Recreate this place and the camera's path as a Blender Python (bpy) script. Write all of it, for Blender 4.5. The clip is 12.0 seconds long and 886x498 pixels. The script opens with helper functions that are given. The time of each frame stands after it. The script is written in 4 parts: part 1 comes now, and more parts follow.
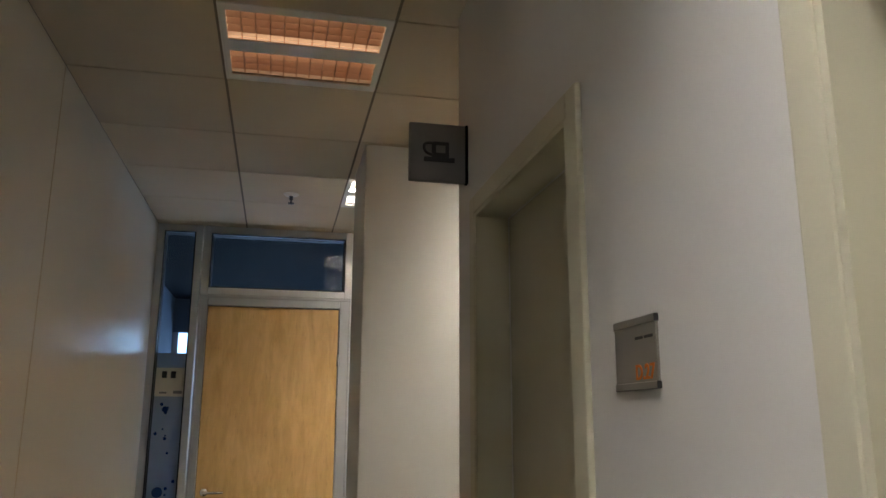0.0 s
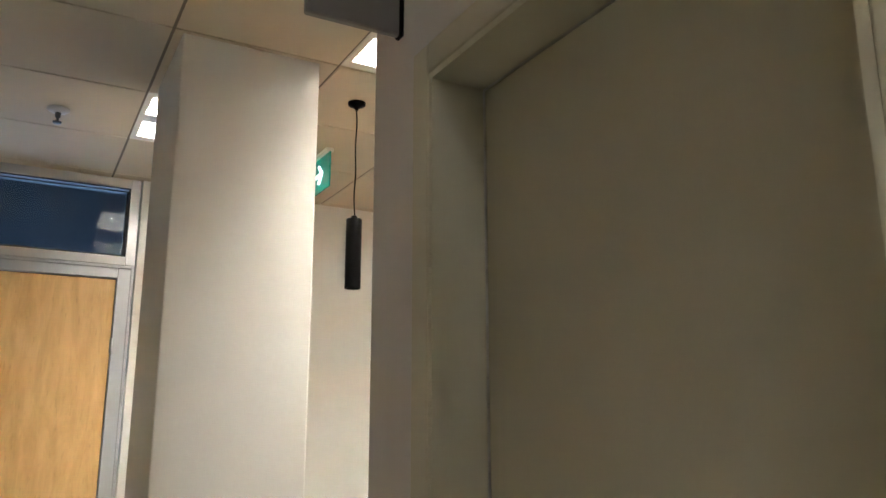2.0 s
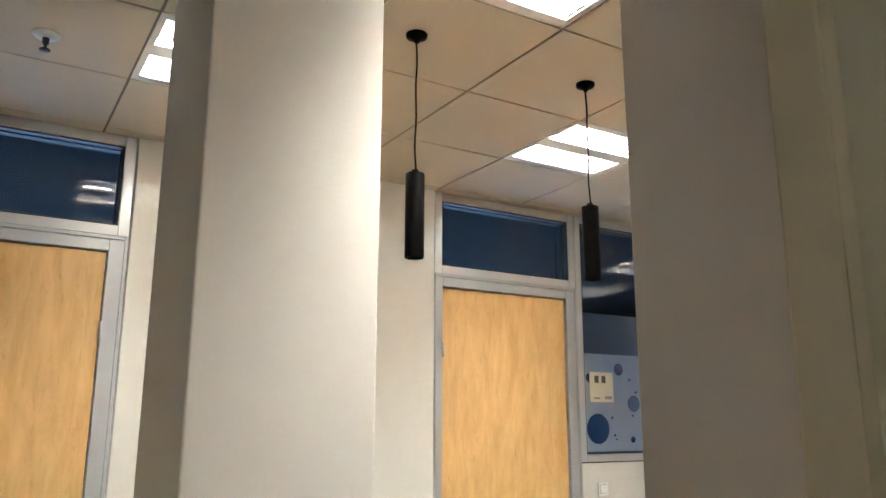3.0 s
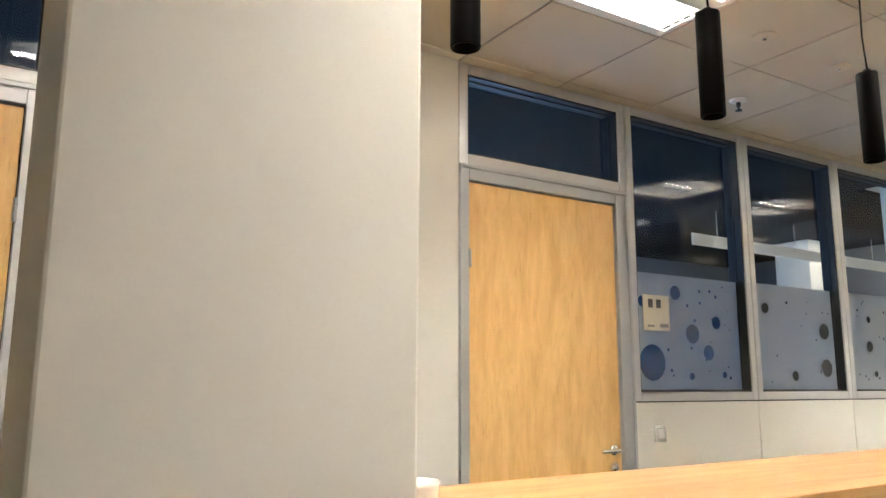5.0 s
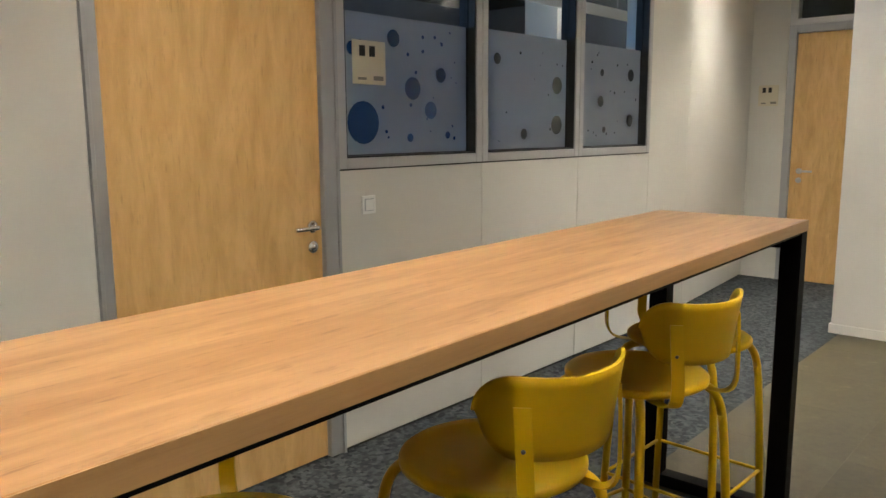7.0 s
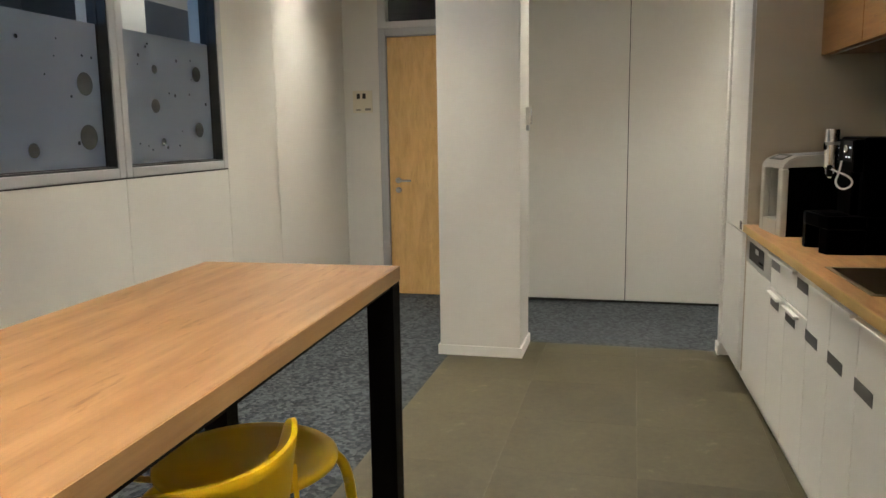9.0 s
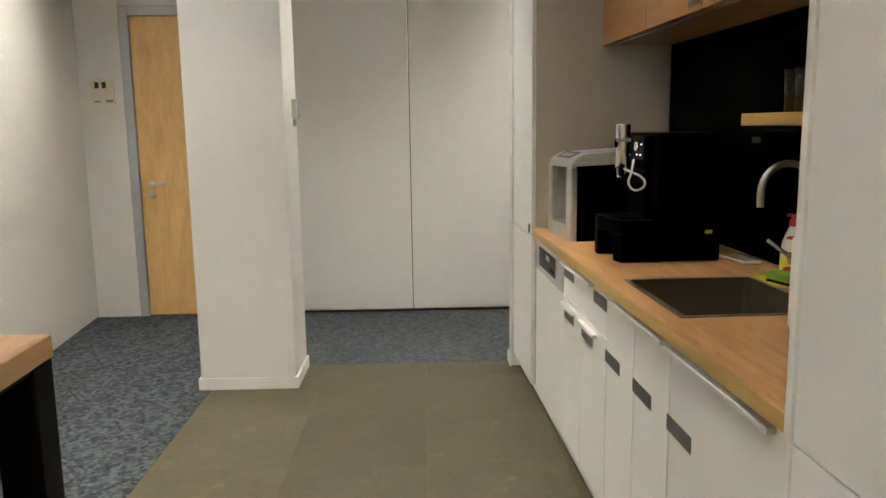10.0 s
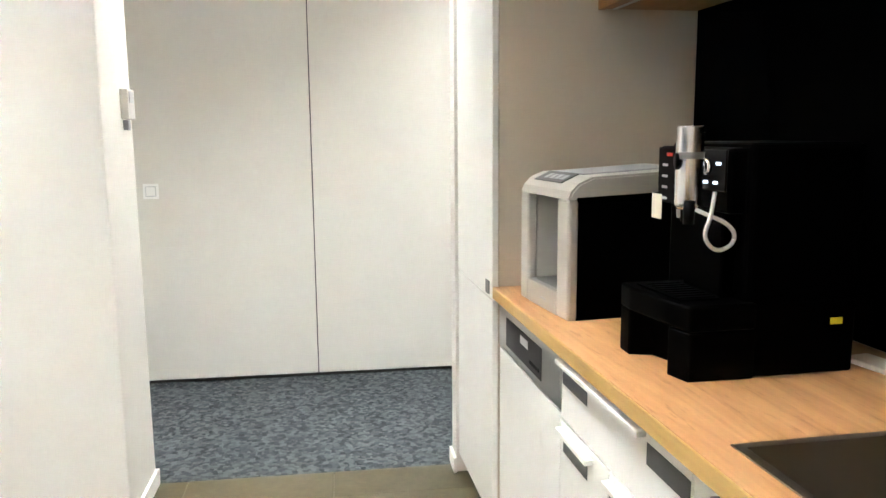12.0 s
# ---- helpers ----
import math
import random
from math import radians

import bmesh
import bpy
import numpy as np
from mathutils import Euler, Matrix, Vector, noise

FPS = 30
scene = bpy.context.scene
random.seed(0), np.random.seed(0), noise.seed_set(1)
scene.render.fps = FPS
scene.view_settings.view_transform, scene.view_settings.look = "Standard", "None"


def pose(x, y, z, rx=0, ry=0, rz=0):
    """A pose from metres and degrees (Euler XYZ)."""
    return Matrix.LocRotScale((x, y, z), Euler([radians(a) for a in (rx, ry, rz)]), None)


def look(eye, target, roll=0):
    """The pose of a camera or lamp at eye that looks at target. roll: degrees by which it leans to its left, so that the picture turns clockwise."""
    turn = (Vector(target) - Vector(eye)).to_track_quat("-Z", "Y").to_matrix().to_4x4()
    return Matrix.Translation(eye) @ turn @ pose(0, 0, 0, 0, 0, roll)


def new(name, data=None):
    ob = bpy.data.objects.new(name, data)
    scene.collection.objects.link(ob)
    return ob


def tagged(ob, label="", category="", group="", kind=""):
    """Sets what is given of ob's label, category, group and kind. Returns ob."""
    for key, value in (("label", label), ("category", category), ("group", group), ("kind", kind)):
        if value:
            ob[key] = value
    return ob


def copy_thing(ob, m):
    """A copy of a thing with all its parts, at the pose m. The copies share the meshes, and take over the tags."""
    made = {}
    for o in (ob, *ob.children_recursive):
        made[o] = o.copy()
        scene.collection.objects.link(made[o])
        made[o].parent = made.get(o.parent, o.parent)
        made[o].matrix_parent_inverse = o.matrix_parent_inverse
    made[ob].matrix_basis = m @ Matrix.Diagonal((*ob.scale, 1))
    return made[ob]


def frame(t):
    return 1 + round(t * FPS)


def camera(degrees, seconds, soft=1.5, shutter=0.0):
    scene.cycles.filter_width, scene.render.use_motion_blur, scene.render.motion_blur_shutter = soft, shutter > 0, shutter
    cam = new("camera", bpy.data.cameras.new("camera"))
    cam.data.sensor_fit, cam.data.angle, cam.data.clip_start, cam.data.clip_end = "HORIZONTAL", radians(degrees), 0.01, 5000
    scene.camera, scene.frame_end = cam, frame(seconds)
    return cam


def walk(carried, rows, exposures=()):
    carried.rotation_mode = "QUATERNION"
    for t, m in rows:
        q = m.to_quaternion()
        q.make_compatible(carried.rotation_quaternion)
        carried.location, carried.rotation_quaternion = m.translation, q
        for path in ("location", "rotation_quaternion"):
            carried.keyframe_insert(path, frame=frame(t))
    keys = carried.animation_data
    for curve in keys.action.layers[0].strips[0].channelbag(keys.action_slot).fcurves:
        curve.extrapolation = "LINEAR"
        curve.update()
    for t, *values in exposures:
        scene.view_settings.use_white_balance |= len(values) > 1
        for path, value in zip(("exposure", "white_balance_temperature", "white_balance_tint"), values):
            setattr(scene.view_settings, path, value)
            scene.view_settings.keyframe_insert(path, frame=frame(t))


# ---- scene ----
cam = camera(60.0, 12.0)
PATH = [
    (0, (1.159, 0.629, 1.49), (1.566, 2.538, 1.928), 0.2),
    (0.5, (1.2, 0.9, 1.493), (1.729, 2.778, 1.935), 0.2),
    (1, (1.203, 1.129, 1.499), (1.883, 2.958, 1.935), -0.3),
    (1.5, (1.156, 1.379, 1.529), (2.009, 3.136, 1.959), -0.4),
    (2, (1.149, 1.662, 1.52), (2.09, 3.374, 1.953), -0.1),
    (2.5, (1.125, 1.999, 1.55), (2.1, 3.695, 1.97), -0.1),
    (3.1, (1.103, 2.417, 1.507), (2.118, 4.084, 1.94), 0.2),
    (4.8, (1.394, 3.166, 1.312), (2.425, 4.828, 1.731), 0.1),
    (5, (1.466, 3.25, 1.345), (2.504, 4.922, 1.691), 0.2),
    (5.5, (1.586, 3.392, 1.399), (2.675, 5.062, 1.551), 0.1),
    (6, (1.726, 3.437, 1.414), (2.903, 5.046, 1.249), 0.1),
    (6.5, (1.993, 3.545, 1.412), (3.311, 5.025, 1.14), -0.4),
    (7, (2.194, 3.57, 1.43), (3.673, 4.88, 1.121), -0.3),
    (7.5, (2.438, 3.645, 1.459), (4.073, 4.753, 1.147), -0.4),
    (7.7, (2.527, 3.673, 1.465), (4.221, 4.69, 1.156), -0.4),
    (9.3, (3.327, 3.807, 1.451), (5.275, 4.137, 1.145), -0.9),
    (9.5, (3.443, 3.81, 1.468), (5.407, 4.029, 1.158), -0.9),
    (10, (3.777, 3.752, 1.447), (5.751, 3.703, 1.127), -0.8),
    (10.5, (4.122, 3.695, 1.443), (6.086, 3.48, 1.134), -0.7),
    (11, (4.468, 3.713, 1.445), (6.43, 3.462, 1.147), -0.5),
    (11.5, (4.803, 3.738, 1.436), (6.762, 3.472, 1.134), -0.5),
    (12, (5.188, 3.705, 1.43), (7.148, 3.436, 1.131), -0.5),
]
EXPOSURES = [(0, 0.15, 6400, 10), (0.5, 0.52, 6350, 10), (1, 0.72, 6300, 10), (2, 0.95, 6200, 10), (3.1, 1.02, 6100, 10), (5, 0.95, 6350, 10), (6, 0.6, 6400, 10), (7, 0.04, 6400, 10), (9.5, -0.08, 6400, 10), (10, 0.24, 6200, 10), (10.5, 0.78, 6000, 10), (11, 1.1, 5900, 10), (12, 1.2, 5700, 10)]
walk(cam, [(t, look(eye, target, roll)) for t, eye, target, roll in PATH], EXPOSURES)

# ---- light ----
LAMP_POWER = 82.0
LAMP_COLOUR = (1.0, 0.93, 0.8)
LAMP_COOL = (1.0, 0.96, 0.93)
DUSK = (0.38, 0.64, 1.0)
DUSK_POWER = 3.6

world = bpy.data.worlds.new("evening")
scene.world = world
world.use_nodes = True
sky = world.node_tree.nodes.new("ShaderNodeTexSky")
sky.sky_type = 'NISHITA'
sky.sun_disc = False
sky.sun_elevation = radians(1)
sky.sun_rotation = radians(200)
world.node_tree.links.new(sky.outputs[0], world.node_tree.nodes["Background"].inputs[0])
world.node_tree.nodes["Background"].inputs[1].default_value = 0.05

# ---- materials ----


def nodes_of(name):
    m = bpy.data.materials.new(name)
    m.use_nodes = True
    return m, m.node_tree, m.node_tree.nodes["Principled BSDF"]


def link(nt, a, b):
    nt.links.new(a, b)


def coords(nt, scale=(1, 1, 1)):
    tc = nt.nodes.new("ShaderNodeTexCoord")
    mp = nt.nodes.new("ShaderNodeMapping")
    mp.inputs["Scale"].default_value = scale
    link(nt, tc.outputs["Object"], mp.inputs["Vector"])
    return mp.outputs["Vector"]


def noise_tex(nt, vec, scale, detail=4.0, rough=0.55, warp=0.0):
    n = nt.nodes.new("ShaderNodeTexNoise")
    n.inputs["Scale"].default_value = scale
    n.inputs["Detail"].default_value = detail
    n.inputs["Distortion"].default_value = warp
    n.inputs["Roughness"].default_value = rough
    link(nt, vec, n.inputs["Vector"])
    return n.outputs["Fac"]


def ramp(nt, fac, stops):
    r = nt.nodes.new("ShaderNodeValToRGB")
    el = r.color_ramp.elements
    while len(el) < len(stops):
        el.new(0.5)
    for e, (p, c) in zip(el, stops):
        e.position = p
        e.color = (*c, 1) if len(c) == 3 else c
    link(nt, fac, r.inputs["Fac"])
    return r.outputs["Color"]


def bump(nt, bsdf, height, strength, dist):
    b = nt.nodes.new("ShaderNodeBump")
    b.inputs["Strength"].default_value = strength
    b.inputs["Distance"].default_value = dist
    link(nt, height, b.inputs["Height"])
    link(nt, b.outputs["Normal"], bsdf.inputs["Normal"])


def paint(name, colour, rough=0.6, vary=0.05, grain=900.0, relief=0.15, spec=0.4, metal=0.0):
    """A painted or coated surface with faint blotches and fine grain."""
    m, nt, b = nodes_of(name)
    v = coords(nt)
    big = noise_tex(nt, v, 1.7, 3)
    lo = tuple(c * (1 - vary) for c in colour)
    hi = tuple(min(1, c * (1 + vary)) for c in colour)
    link(nt, ramp(nt, big, [(0.3, lo), (0.7, hi)]), b.inputs["Base Color"])
    b.inputs["Roughness"].default_value = rough
    b.inputs["Specular IOR Level"].default_value = spec
    b.inputs["Metallic"].default_value = metal
    if relief:
        bump(nt, b, noise_tex(nt, v, grain, 2), relief, 0.0006)
    return m


def wood(name, light, dark, along, grain=1.0, rough=0.45, big=1.0, wavy=0.0, short=1.0, fleck=0.0):
    """Wood grain that runs along axis 0, 1 or 2, with short darker pores."""
    m, nt, b = nodes_of(name)
    sc = [14.0 * grain] * 3
    sc[along] = 0.9 * grain * short
    v = coords(nt, tuple(sc))
    fine = noise_tex(nt, v, 3.0, 8, 0.65, wavy)
    sc2 = [3.2 * big] * 3
    sc2[along] = 0.35 * big * short
    wide = noise_tex(nt, coords(nt, tuple(sc2)), 2.0, 4, 0.6, wavy * 2.5)
    mix = nt.nodes.new("ShaderNodeMath")
    mix.operation = 'MULTIPLY_ADD'
    mix.inputs[1].default_value = 0.55
    link(nt, fine, mix.inputs[0])
    half = nt.nodes.new("ShaderNodeMath")
    half.operation = 'MULTIPLY'
    half.inputs[1].default_value = 0.45
    link(nt, wide, half.inputs[0])
    link(nt, half.outputs[0], mix.inputs[2])
    mid = tuple((a + c) / 2 for a, c in zip(light, dark))
    colour = ramp(nt, mix.outputs[0], [(0.34, dark), (0.47, mid), (0.6, light)])
    if fleck:
        sc3 = [70.0] * 3
        sc3[along] = 11.0
        pores = ramp(nt, noise_tex(nt, coords(nt, tuple(sc3)), 1.0, 3, 0.6), [(0.6, (1, 1, 1)), (0.72, (1 - fleck, 1 - 1.25 * fleck, 1 - 1.5 * fleck))])
        mul = nt.nodes.new("ShaderNodeMix")
        mul.data_type = 'RGBA'
        mul.blend_type = 'MULTIPLY'
        mul.inputs[0].default_value = 1.0
        link(nt, colour, mul.inputs[6])
        link(nt, pores, mul.inputs[7])
        colour = mul.outputs[2]
    link(nt, colour, b.inputs["Base Color"])
    b.inputs["Roughness"].default_value = rough
    bump(nt, b, fine, 0.12, 0.0008)
    return m


def glow(name, colour, power):
    m, nt, b = nodes_of(name)
    b.inputs["Base Color"].default_value = (0.8, 0.8, 0.8, 1)
    b.inputs["Emission Color"].default_value = (*colour, 1)
    b.inputs["Emission Strength"].default_value = power
    return m


def pane_glass(name, tint=(0.93, 0.95, 0.97), extra=0.0, gain=2.2, rough=0.02):
    m = bpy.data.materials.new(name)
    m.use_nodes = True
    nt = m.node_tree
    nt.nodes.clear()
    out = nt.nodes.new("ShaderNodeOutputMaterial")
    mix = nt.nodes.new("ShaderNodeMixShader")
    tr = nt.nodes.new("ShaderNodeBsdfTransparent")
    tr.inputs[0].default_value = (*tint, 1)
    gl = nt.nodes.new("ShaderNodeBsdfGlossy")
    gl.inputs["Roughness"].default_value = rough
    lw = nt.nodes.new("ShaderNodeLayerWeight")
    lw.inputs["Blend"].default_value = 0.5
    pw = nt.nodes.new("ShaderNodeMath")
    pw.operation = 'POWER'
    pw.inputs[1].default_value = 5.0
    link(nt, lw.outputs["Facing"], pw.inputs[0])
    fr = nt.nodes.new("ShaderNodeMath")
    fr.operation = 'MULTIPLY_ADD'
    fr.inputs[1].default_value = 0.96
    fr.inputs[2].default_value = 0.04
    link(nt, pw.outputs[0], fr.inputs[0])
    mul = nt.nodes.new("ShaderNodeMath")
    mul.operation = 'MULTIPLY_ADD'
    mul.use_clamp = True
    mul.inputs[1].default_value = gain
    mul.inputs[2].default_value = extra
    link(nt, fr.outputs[0], mul.inputs[0])
    link(nt, mul.outputs[0], mix.inputs[0])
    link(nt, tr.outputs[0], mix.inputs[1])
    link(nt, gl.outputs[0], mix.inputs[2])
    link(nt, mix.outputs[0], out.inputs["Surface"])
    return m


def frosted(name, colour, through_amount):
    m = bpy.data.materials.new(name)
    m.use_nodes = True
    nt = m.node_tree
    b = nt.nodes["Principled BSDF"]
    v = coords(nt)
    f = noise_tex(nt, v, 3.0, 3)
    link(nt, ramp(nt, f, [(0.3, tuple(c * 0.93 for c in colour)), (0.7, colour)]), b.inputs["Base Color"])
    b.inputs["Roughness"].default_value = 0.45
    tl = nt.nodes.new("ShaderNodeBsdfTranslucent")
    tl.inputs[0].default_value = (0.75, 0.8, 0.88, 1)
    mix = nt.nodes.new("ShaderNodeMixShader")
    mix.inputs[0].default_value = through_amount
    out = nt.nodes["Material Output"]
    link(nt, b.outputs[0], mix.inputs[1])
    link(nt, tl.outputs[0], mix.inputs[2])
    link(nt, mix.outputs[0], out.inputs["Surface"])
    return m


def carpet_mat():
    m, nt, b = nodes_of("carpet_blue_grey")
    v = coords(nt)
    bl = nt.nodes.new("ShaderNodeTexVoronoi")
    bl.feature = 'F1'
    bl.distance = 'CHEBYCHEV'
    bl.inputs["Scale"].default_value = 48.0
    bl.inputs["Randomness"].default_value = 1.0
    link(nt, v, bl.inputs["Vector"])
    sep = nt.nodes.new("ShaderNodeSeparateColor")
    link(nt, bl.outputs["Color"], sep.inputs[0])
    n1 = noise_tex(nt, v, 9.0, 5, 0.7)
    n2 = noise_tex(nt, v, 320.0, 2)
    mx = nt.nodes.new("ShaderNodeMath")
    mx.operation = 'MULTIPLY_ADD'
    mx.inputs[1].default_value = 0.55
    link(nt, sep.outputs[0], mx.inputs[0])
    mh = nt.nodes.new("ShaderNodeMath")
    mh.operation = 'MULTIPLY'
    mh.inputs[1].default_value = 0.5
    link(nt, n1, mh.inputs[0])
    link(nt, mh.outputs[0], mx.inputs[2])
    link(nt, ramp(nt, mx.outputs[0], [(0.18, (0.0155, 0.018, 0.0205)), (0.42, (0.034, 0.039, 0.043)), (0.6, (0.055, 0.061, 0.065)),
                                      (0.85, (0.085, 0.092, 0.095))]), b.inputs["Base Color"])
    b.inputs["Roughness"].default_value = 0.95
    b.inputs["Specular IOR Level"].default_value = 0.1
    bump(nt, b, n2, 0.6, 0.004)
    return m


def vinyl_mat():
    m, nt, b = nodes_of("vinyl_olive")
    v = coords(nt)
    info = nt.nodes.new("ShaderNodeObjectInfo")
    n1 = noise_tex(nt, v, 2.6, 7, 0.7)
    n2 = noise_tex(nt, v, 26.0, 5, 0.7)
    a = nt.nodes.new("ShaderNodeMath")
    a.operation = 'MULTIPLY_ADD'
    a.inputs[1].default_value = 0.35
    link(nt, n2, a.inputs[0])
    s = nt.nodes.new("ShaderNodeMath")
    s.operation = 'MULTIPLY'
    s.inputs[1].default_value = 0.55
    link(nt, n1, s.inputs[0])
    link(nt, s.outputs[0], a.inputs[2])
    r = nt.nodes.new("ShaderNodeMath")
    r.operation = 'MULTIPLY_ADD'
    r.inputs[1].default_value = 0.1
    link(nt, info.outputs["Random"], r.inputs[0])
    link(nt, a.outputs[0], r.inputs[2])
    link(nt, ramp(nt, r.outputs[0], [(0.36, (0.027, 0.022, 0.007)), (0.5, (0.046, 0.037, 0.0135)), (0.6, (0.058, 0.048, 0.0195)), (0.7, (0.12, 0.104, 0.055))]), b.inputs["Base Color"])
    b.inputs["Roughness"].default_value = 0.55
    bump(nt, b, n2, 0.08, 0.001)
    return m


M_WALL = paint("wall_paint", (0.74, 0.715, 0.67), 0.55, 0.025)
M_PANEL = paint("partition_panel", (0.73, 0.71, 0.66), 0.42, 0.02, 600, 0.08)
M_LAMINATE = paint("corridor_panel", (0.58, 0.545, 0.485), 0.3, 0.02, 500, 0.05)
M_CEIL = paint("ceiling_tile", (0.62, 0.54, 0.425), 0.9, 0.04, 420, 0.5, 0.1)
M_GRID = paint("ceiling_joint", (0.2, 0.17, 0.14), 0.8, 0.05)
M_PLENUM = paint("plenum_dark", (0.03, 0.03, 0.03), 0.9, 0.05)
M_BASE = paint("skirting_white", (0.8, 0.78, 0.74), 0.45, 0.02)
M_ALU = paint("anodised_aluminium", (0.44, 0.45, 0.475), 0.42, 0.03, 800, 0.1, 0.5, 0.55)
M_ALU_L = paint("light_aluminium", (0.53, 0.53, 0.54), 0.4, 0.03, 800, 0.1, 0.5, 0.4)
M_GASKET = paint("gasket_black", (0.02, 0.02, 0.022), 0.6, 0.05)
M_DOOR = wood("beech_door", (0.74, 0.475, 0.2), (0.58, 0.34, 0.125), 2, 0.5, 0.42, 1.5, 0.5, 2.6, 0.14)
M_TABLE = wood("oak_table", (0.43, 0.245, 0.108), (0.26, 0.125, 0.046), 0, 0.55, 0.38, 1.3, 0.6, 1.3, 0.3)
M_EDGE = wood("oak_edge", (0.46, 0.27, 0.11), (0.33, 0.18, 0.07), 0, 1.4, 0.45)
M_WEDGE = wood("worktop_edge", (0.5, 0.33, 0.11), (0.41, 0.255, 0.078), 0, 1.2, 0.42, 1.0, 0.2, 1.0, 0.1)
M_COUNTER = wood("oak_worktop", (0.54, 0.3, 0.13), (0.33, 0.16, 0.058), 0, 0.6, 0.4, 1.3, 0.6, 1.3, 0.3)
M_CUPB = wood("oak_cupboard", (0.31, 0.15, 0.05), (0.2, 0.085, 0.026), 0, 0.8, 0.45, 1.0, 0.3, 1.0, 0.25)
M_SHELF = wood("oak_shelf", (0.42, 0.245, 0.075), (0.3, 0.165, 0.05), 0, 0.8, 0.5, 1.0, 0.3, 1.0, 0.2)
M_CREAM = paint("cream_door_paint", (0.5, 0.46, 0.325), 0.45, 0.03, 500, 0.1)
M_CREAM_F = paint("cream_frame_paint", (0.64, 0.6, 0.45), 0.4, 0.03, 500, 0.1)
M_BLACK = paint("black_powder_coat", (0.0022, 0.002, 0.002), 0.5, 0.1, 900, 0.2, 0.05)
M_BLACK_S = paint("black_satin_plastic", (0.0005, 0.0005, 0.0005), 0.42, 0.1, 700, 0.1, 0.008)
M_BSPL = paint("black_glass_panel", (0.0006, 0.0006, 0.0006), 0.05, 0.1, 10, 0.0, 0.004)
M_YELLOW = paint("yellow_powder_coat", (0.52, 0.315, 0.0015), 0.46, 0.04, 900, 0.15, 0.2)
M_WHITE_C = paint("white_cabinet_front", (0.8, 0.79, 0.75), 0.4, 0.015, 700, 0.05)
# Beige, darkened in its colour for the cabinet side lying in shade.
M_SIDE = paint("shade_darkened_beige", (0.53, 0.46, 0.355), 0.45, 0.02, 700, 0.05)
M_STEEL = paint("brushed_steel", (0.55, 0.54, 0.52), 0.28, 0.05, 900, 0.1, 0.5, 1.0)
M_CHROME = paint("chrome", (0.85, 0.85, 0.85), 0.24, 0.02, 100, 0.0, 0.5, 1.0)
M_SILVER = paint("silver_plastic", (0.47, 0.455, 0.41), 0.35, 0.04, 600, 0.1, 0.5, 0.3)
M_DGREY = paint("dark_grey_plastic", (0.07, 0.07, 0.07), 0.4, 0.05)
M_SINK = paint("dark_steel_sink", (0.25, 0.21, 0.165), 0.33, 0.1, 300, 0.06, 0.5, 0.92)
M_REVEAL = paint("dark_glazing_bead", (0.035, 0.035, 0.037), 0.5, 0.05, 300, 0.0, 0.3)
M_BLUEGREY = paint("blue_grey_plastic", (0.1, 0.11, 0.15), 0.4, 0.05)
M_PORC = paint("white_porcelain", (0.82, 0.8, 0.76), 0.15, 0.01, 100, 0.0, 0.6)
M_SWITCH = paint("switch_white", (0.92, 0.92, 0.9), 0.3, 0.01, 100, 0.0, 0.5)
M_PAPER = paint("soft_paper", (0.85, 0.77, 0.7), 0.9, 0.03, 260, 0.6, 0.1)
M_PLATE = paint("sign_plate_metal", (0.27, 0.25, 0.215), 0.4, 0.04, 900, 0.1, 0.5, 0.4)
M_SIGN = paint("sign_face_grey", (0.2, 0.185, 0.17), 0.45, 0.04, 700, 0.1)
M_ORANGE = paint("orange_print", (0.62, 0.17, 0.015), 0.6, 0.02, 100, 0)
M_INK = paint("dark_print", (0.03, 0.028, 0.027), 0.6, 0.02, 100, 0)
M_RED = paint("red_plastic", (0.42, 0.022, 0.01), 0.35, 0.03)
M_GOLD = paint("gold_cap", (0.6, 0.42, 0.08), 0.35, 0.05, 300, 0.1, 0.5, 0.7)
M_LIME = paint("yellow_cloth", (0.72, 0.62, 0.03), 0.9, 0.06, 300, 0.5)
M_GREEN = paint("green_sponge", (0.16, 0.29, 0.03), 0.95, 0.1, 200, 0.8)
M_LABEL = paint("yellow_label", (0.75, 0.68, 0.02), 0.5, 0.03)
M_EXIT = paint("green_exit_face", (0.0, 0.28, 0.23), 0.3, 0.03)
M_CARD = paint("notice_card", (0.72, 0.66, 0.52), 0.6, 0.04)
M_LOUVRE = paint("louvre_aluminium", (0.42, 0.41, 0.4), 0.5, 0.03, 300, 0, 0.4)
# Weak peach glow for the diffuser of one fitting.
M_PEACH = glow("dim_peach_glow", (1.0, 0.55, 0.3), 0.5)
# Louvre copies: blades darkened to cut spill, or tinted with warm light.
M_LOUVRE_D = paint("spill_cut_louvre", (0.1, 0.1, 0.1), 0.5, 0.03, 300, 0, 0.3)
M_LOUVRE_B = paint("warm_lit_louvre", (0.7, 0.55, 0.45), 0.35, 0.03, 300, 0, 0.5, 0.5)
M_TUBE = glow("lit_tube", LAMP_COLOUR, LAMP_POWER)
M_TUBE_COOL = glow("lit_cool_tube", LAMP_COOL, LAMP_POWER * 0.95)
# Added office glow: a hidden fill tube and the bar's dim front.
M_STRIP = glow("office_fill_tube", (1.0, 0.95, 0.8), 14.0)
M_STRIP_F = glow("band_glow_front", (1.0, 0.88, 0.6), 0.13)
M_DUSK = glow("evening_sky", DUSK, DUSK_POWER)
M_EXITW = glow("exit_symbol", (0.8, 1.0, 0.95), 1.2)
M_LED = glow("display_led", (0.8, 0.9, 1.0), 2.0)
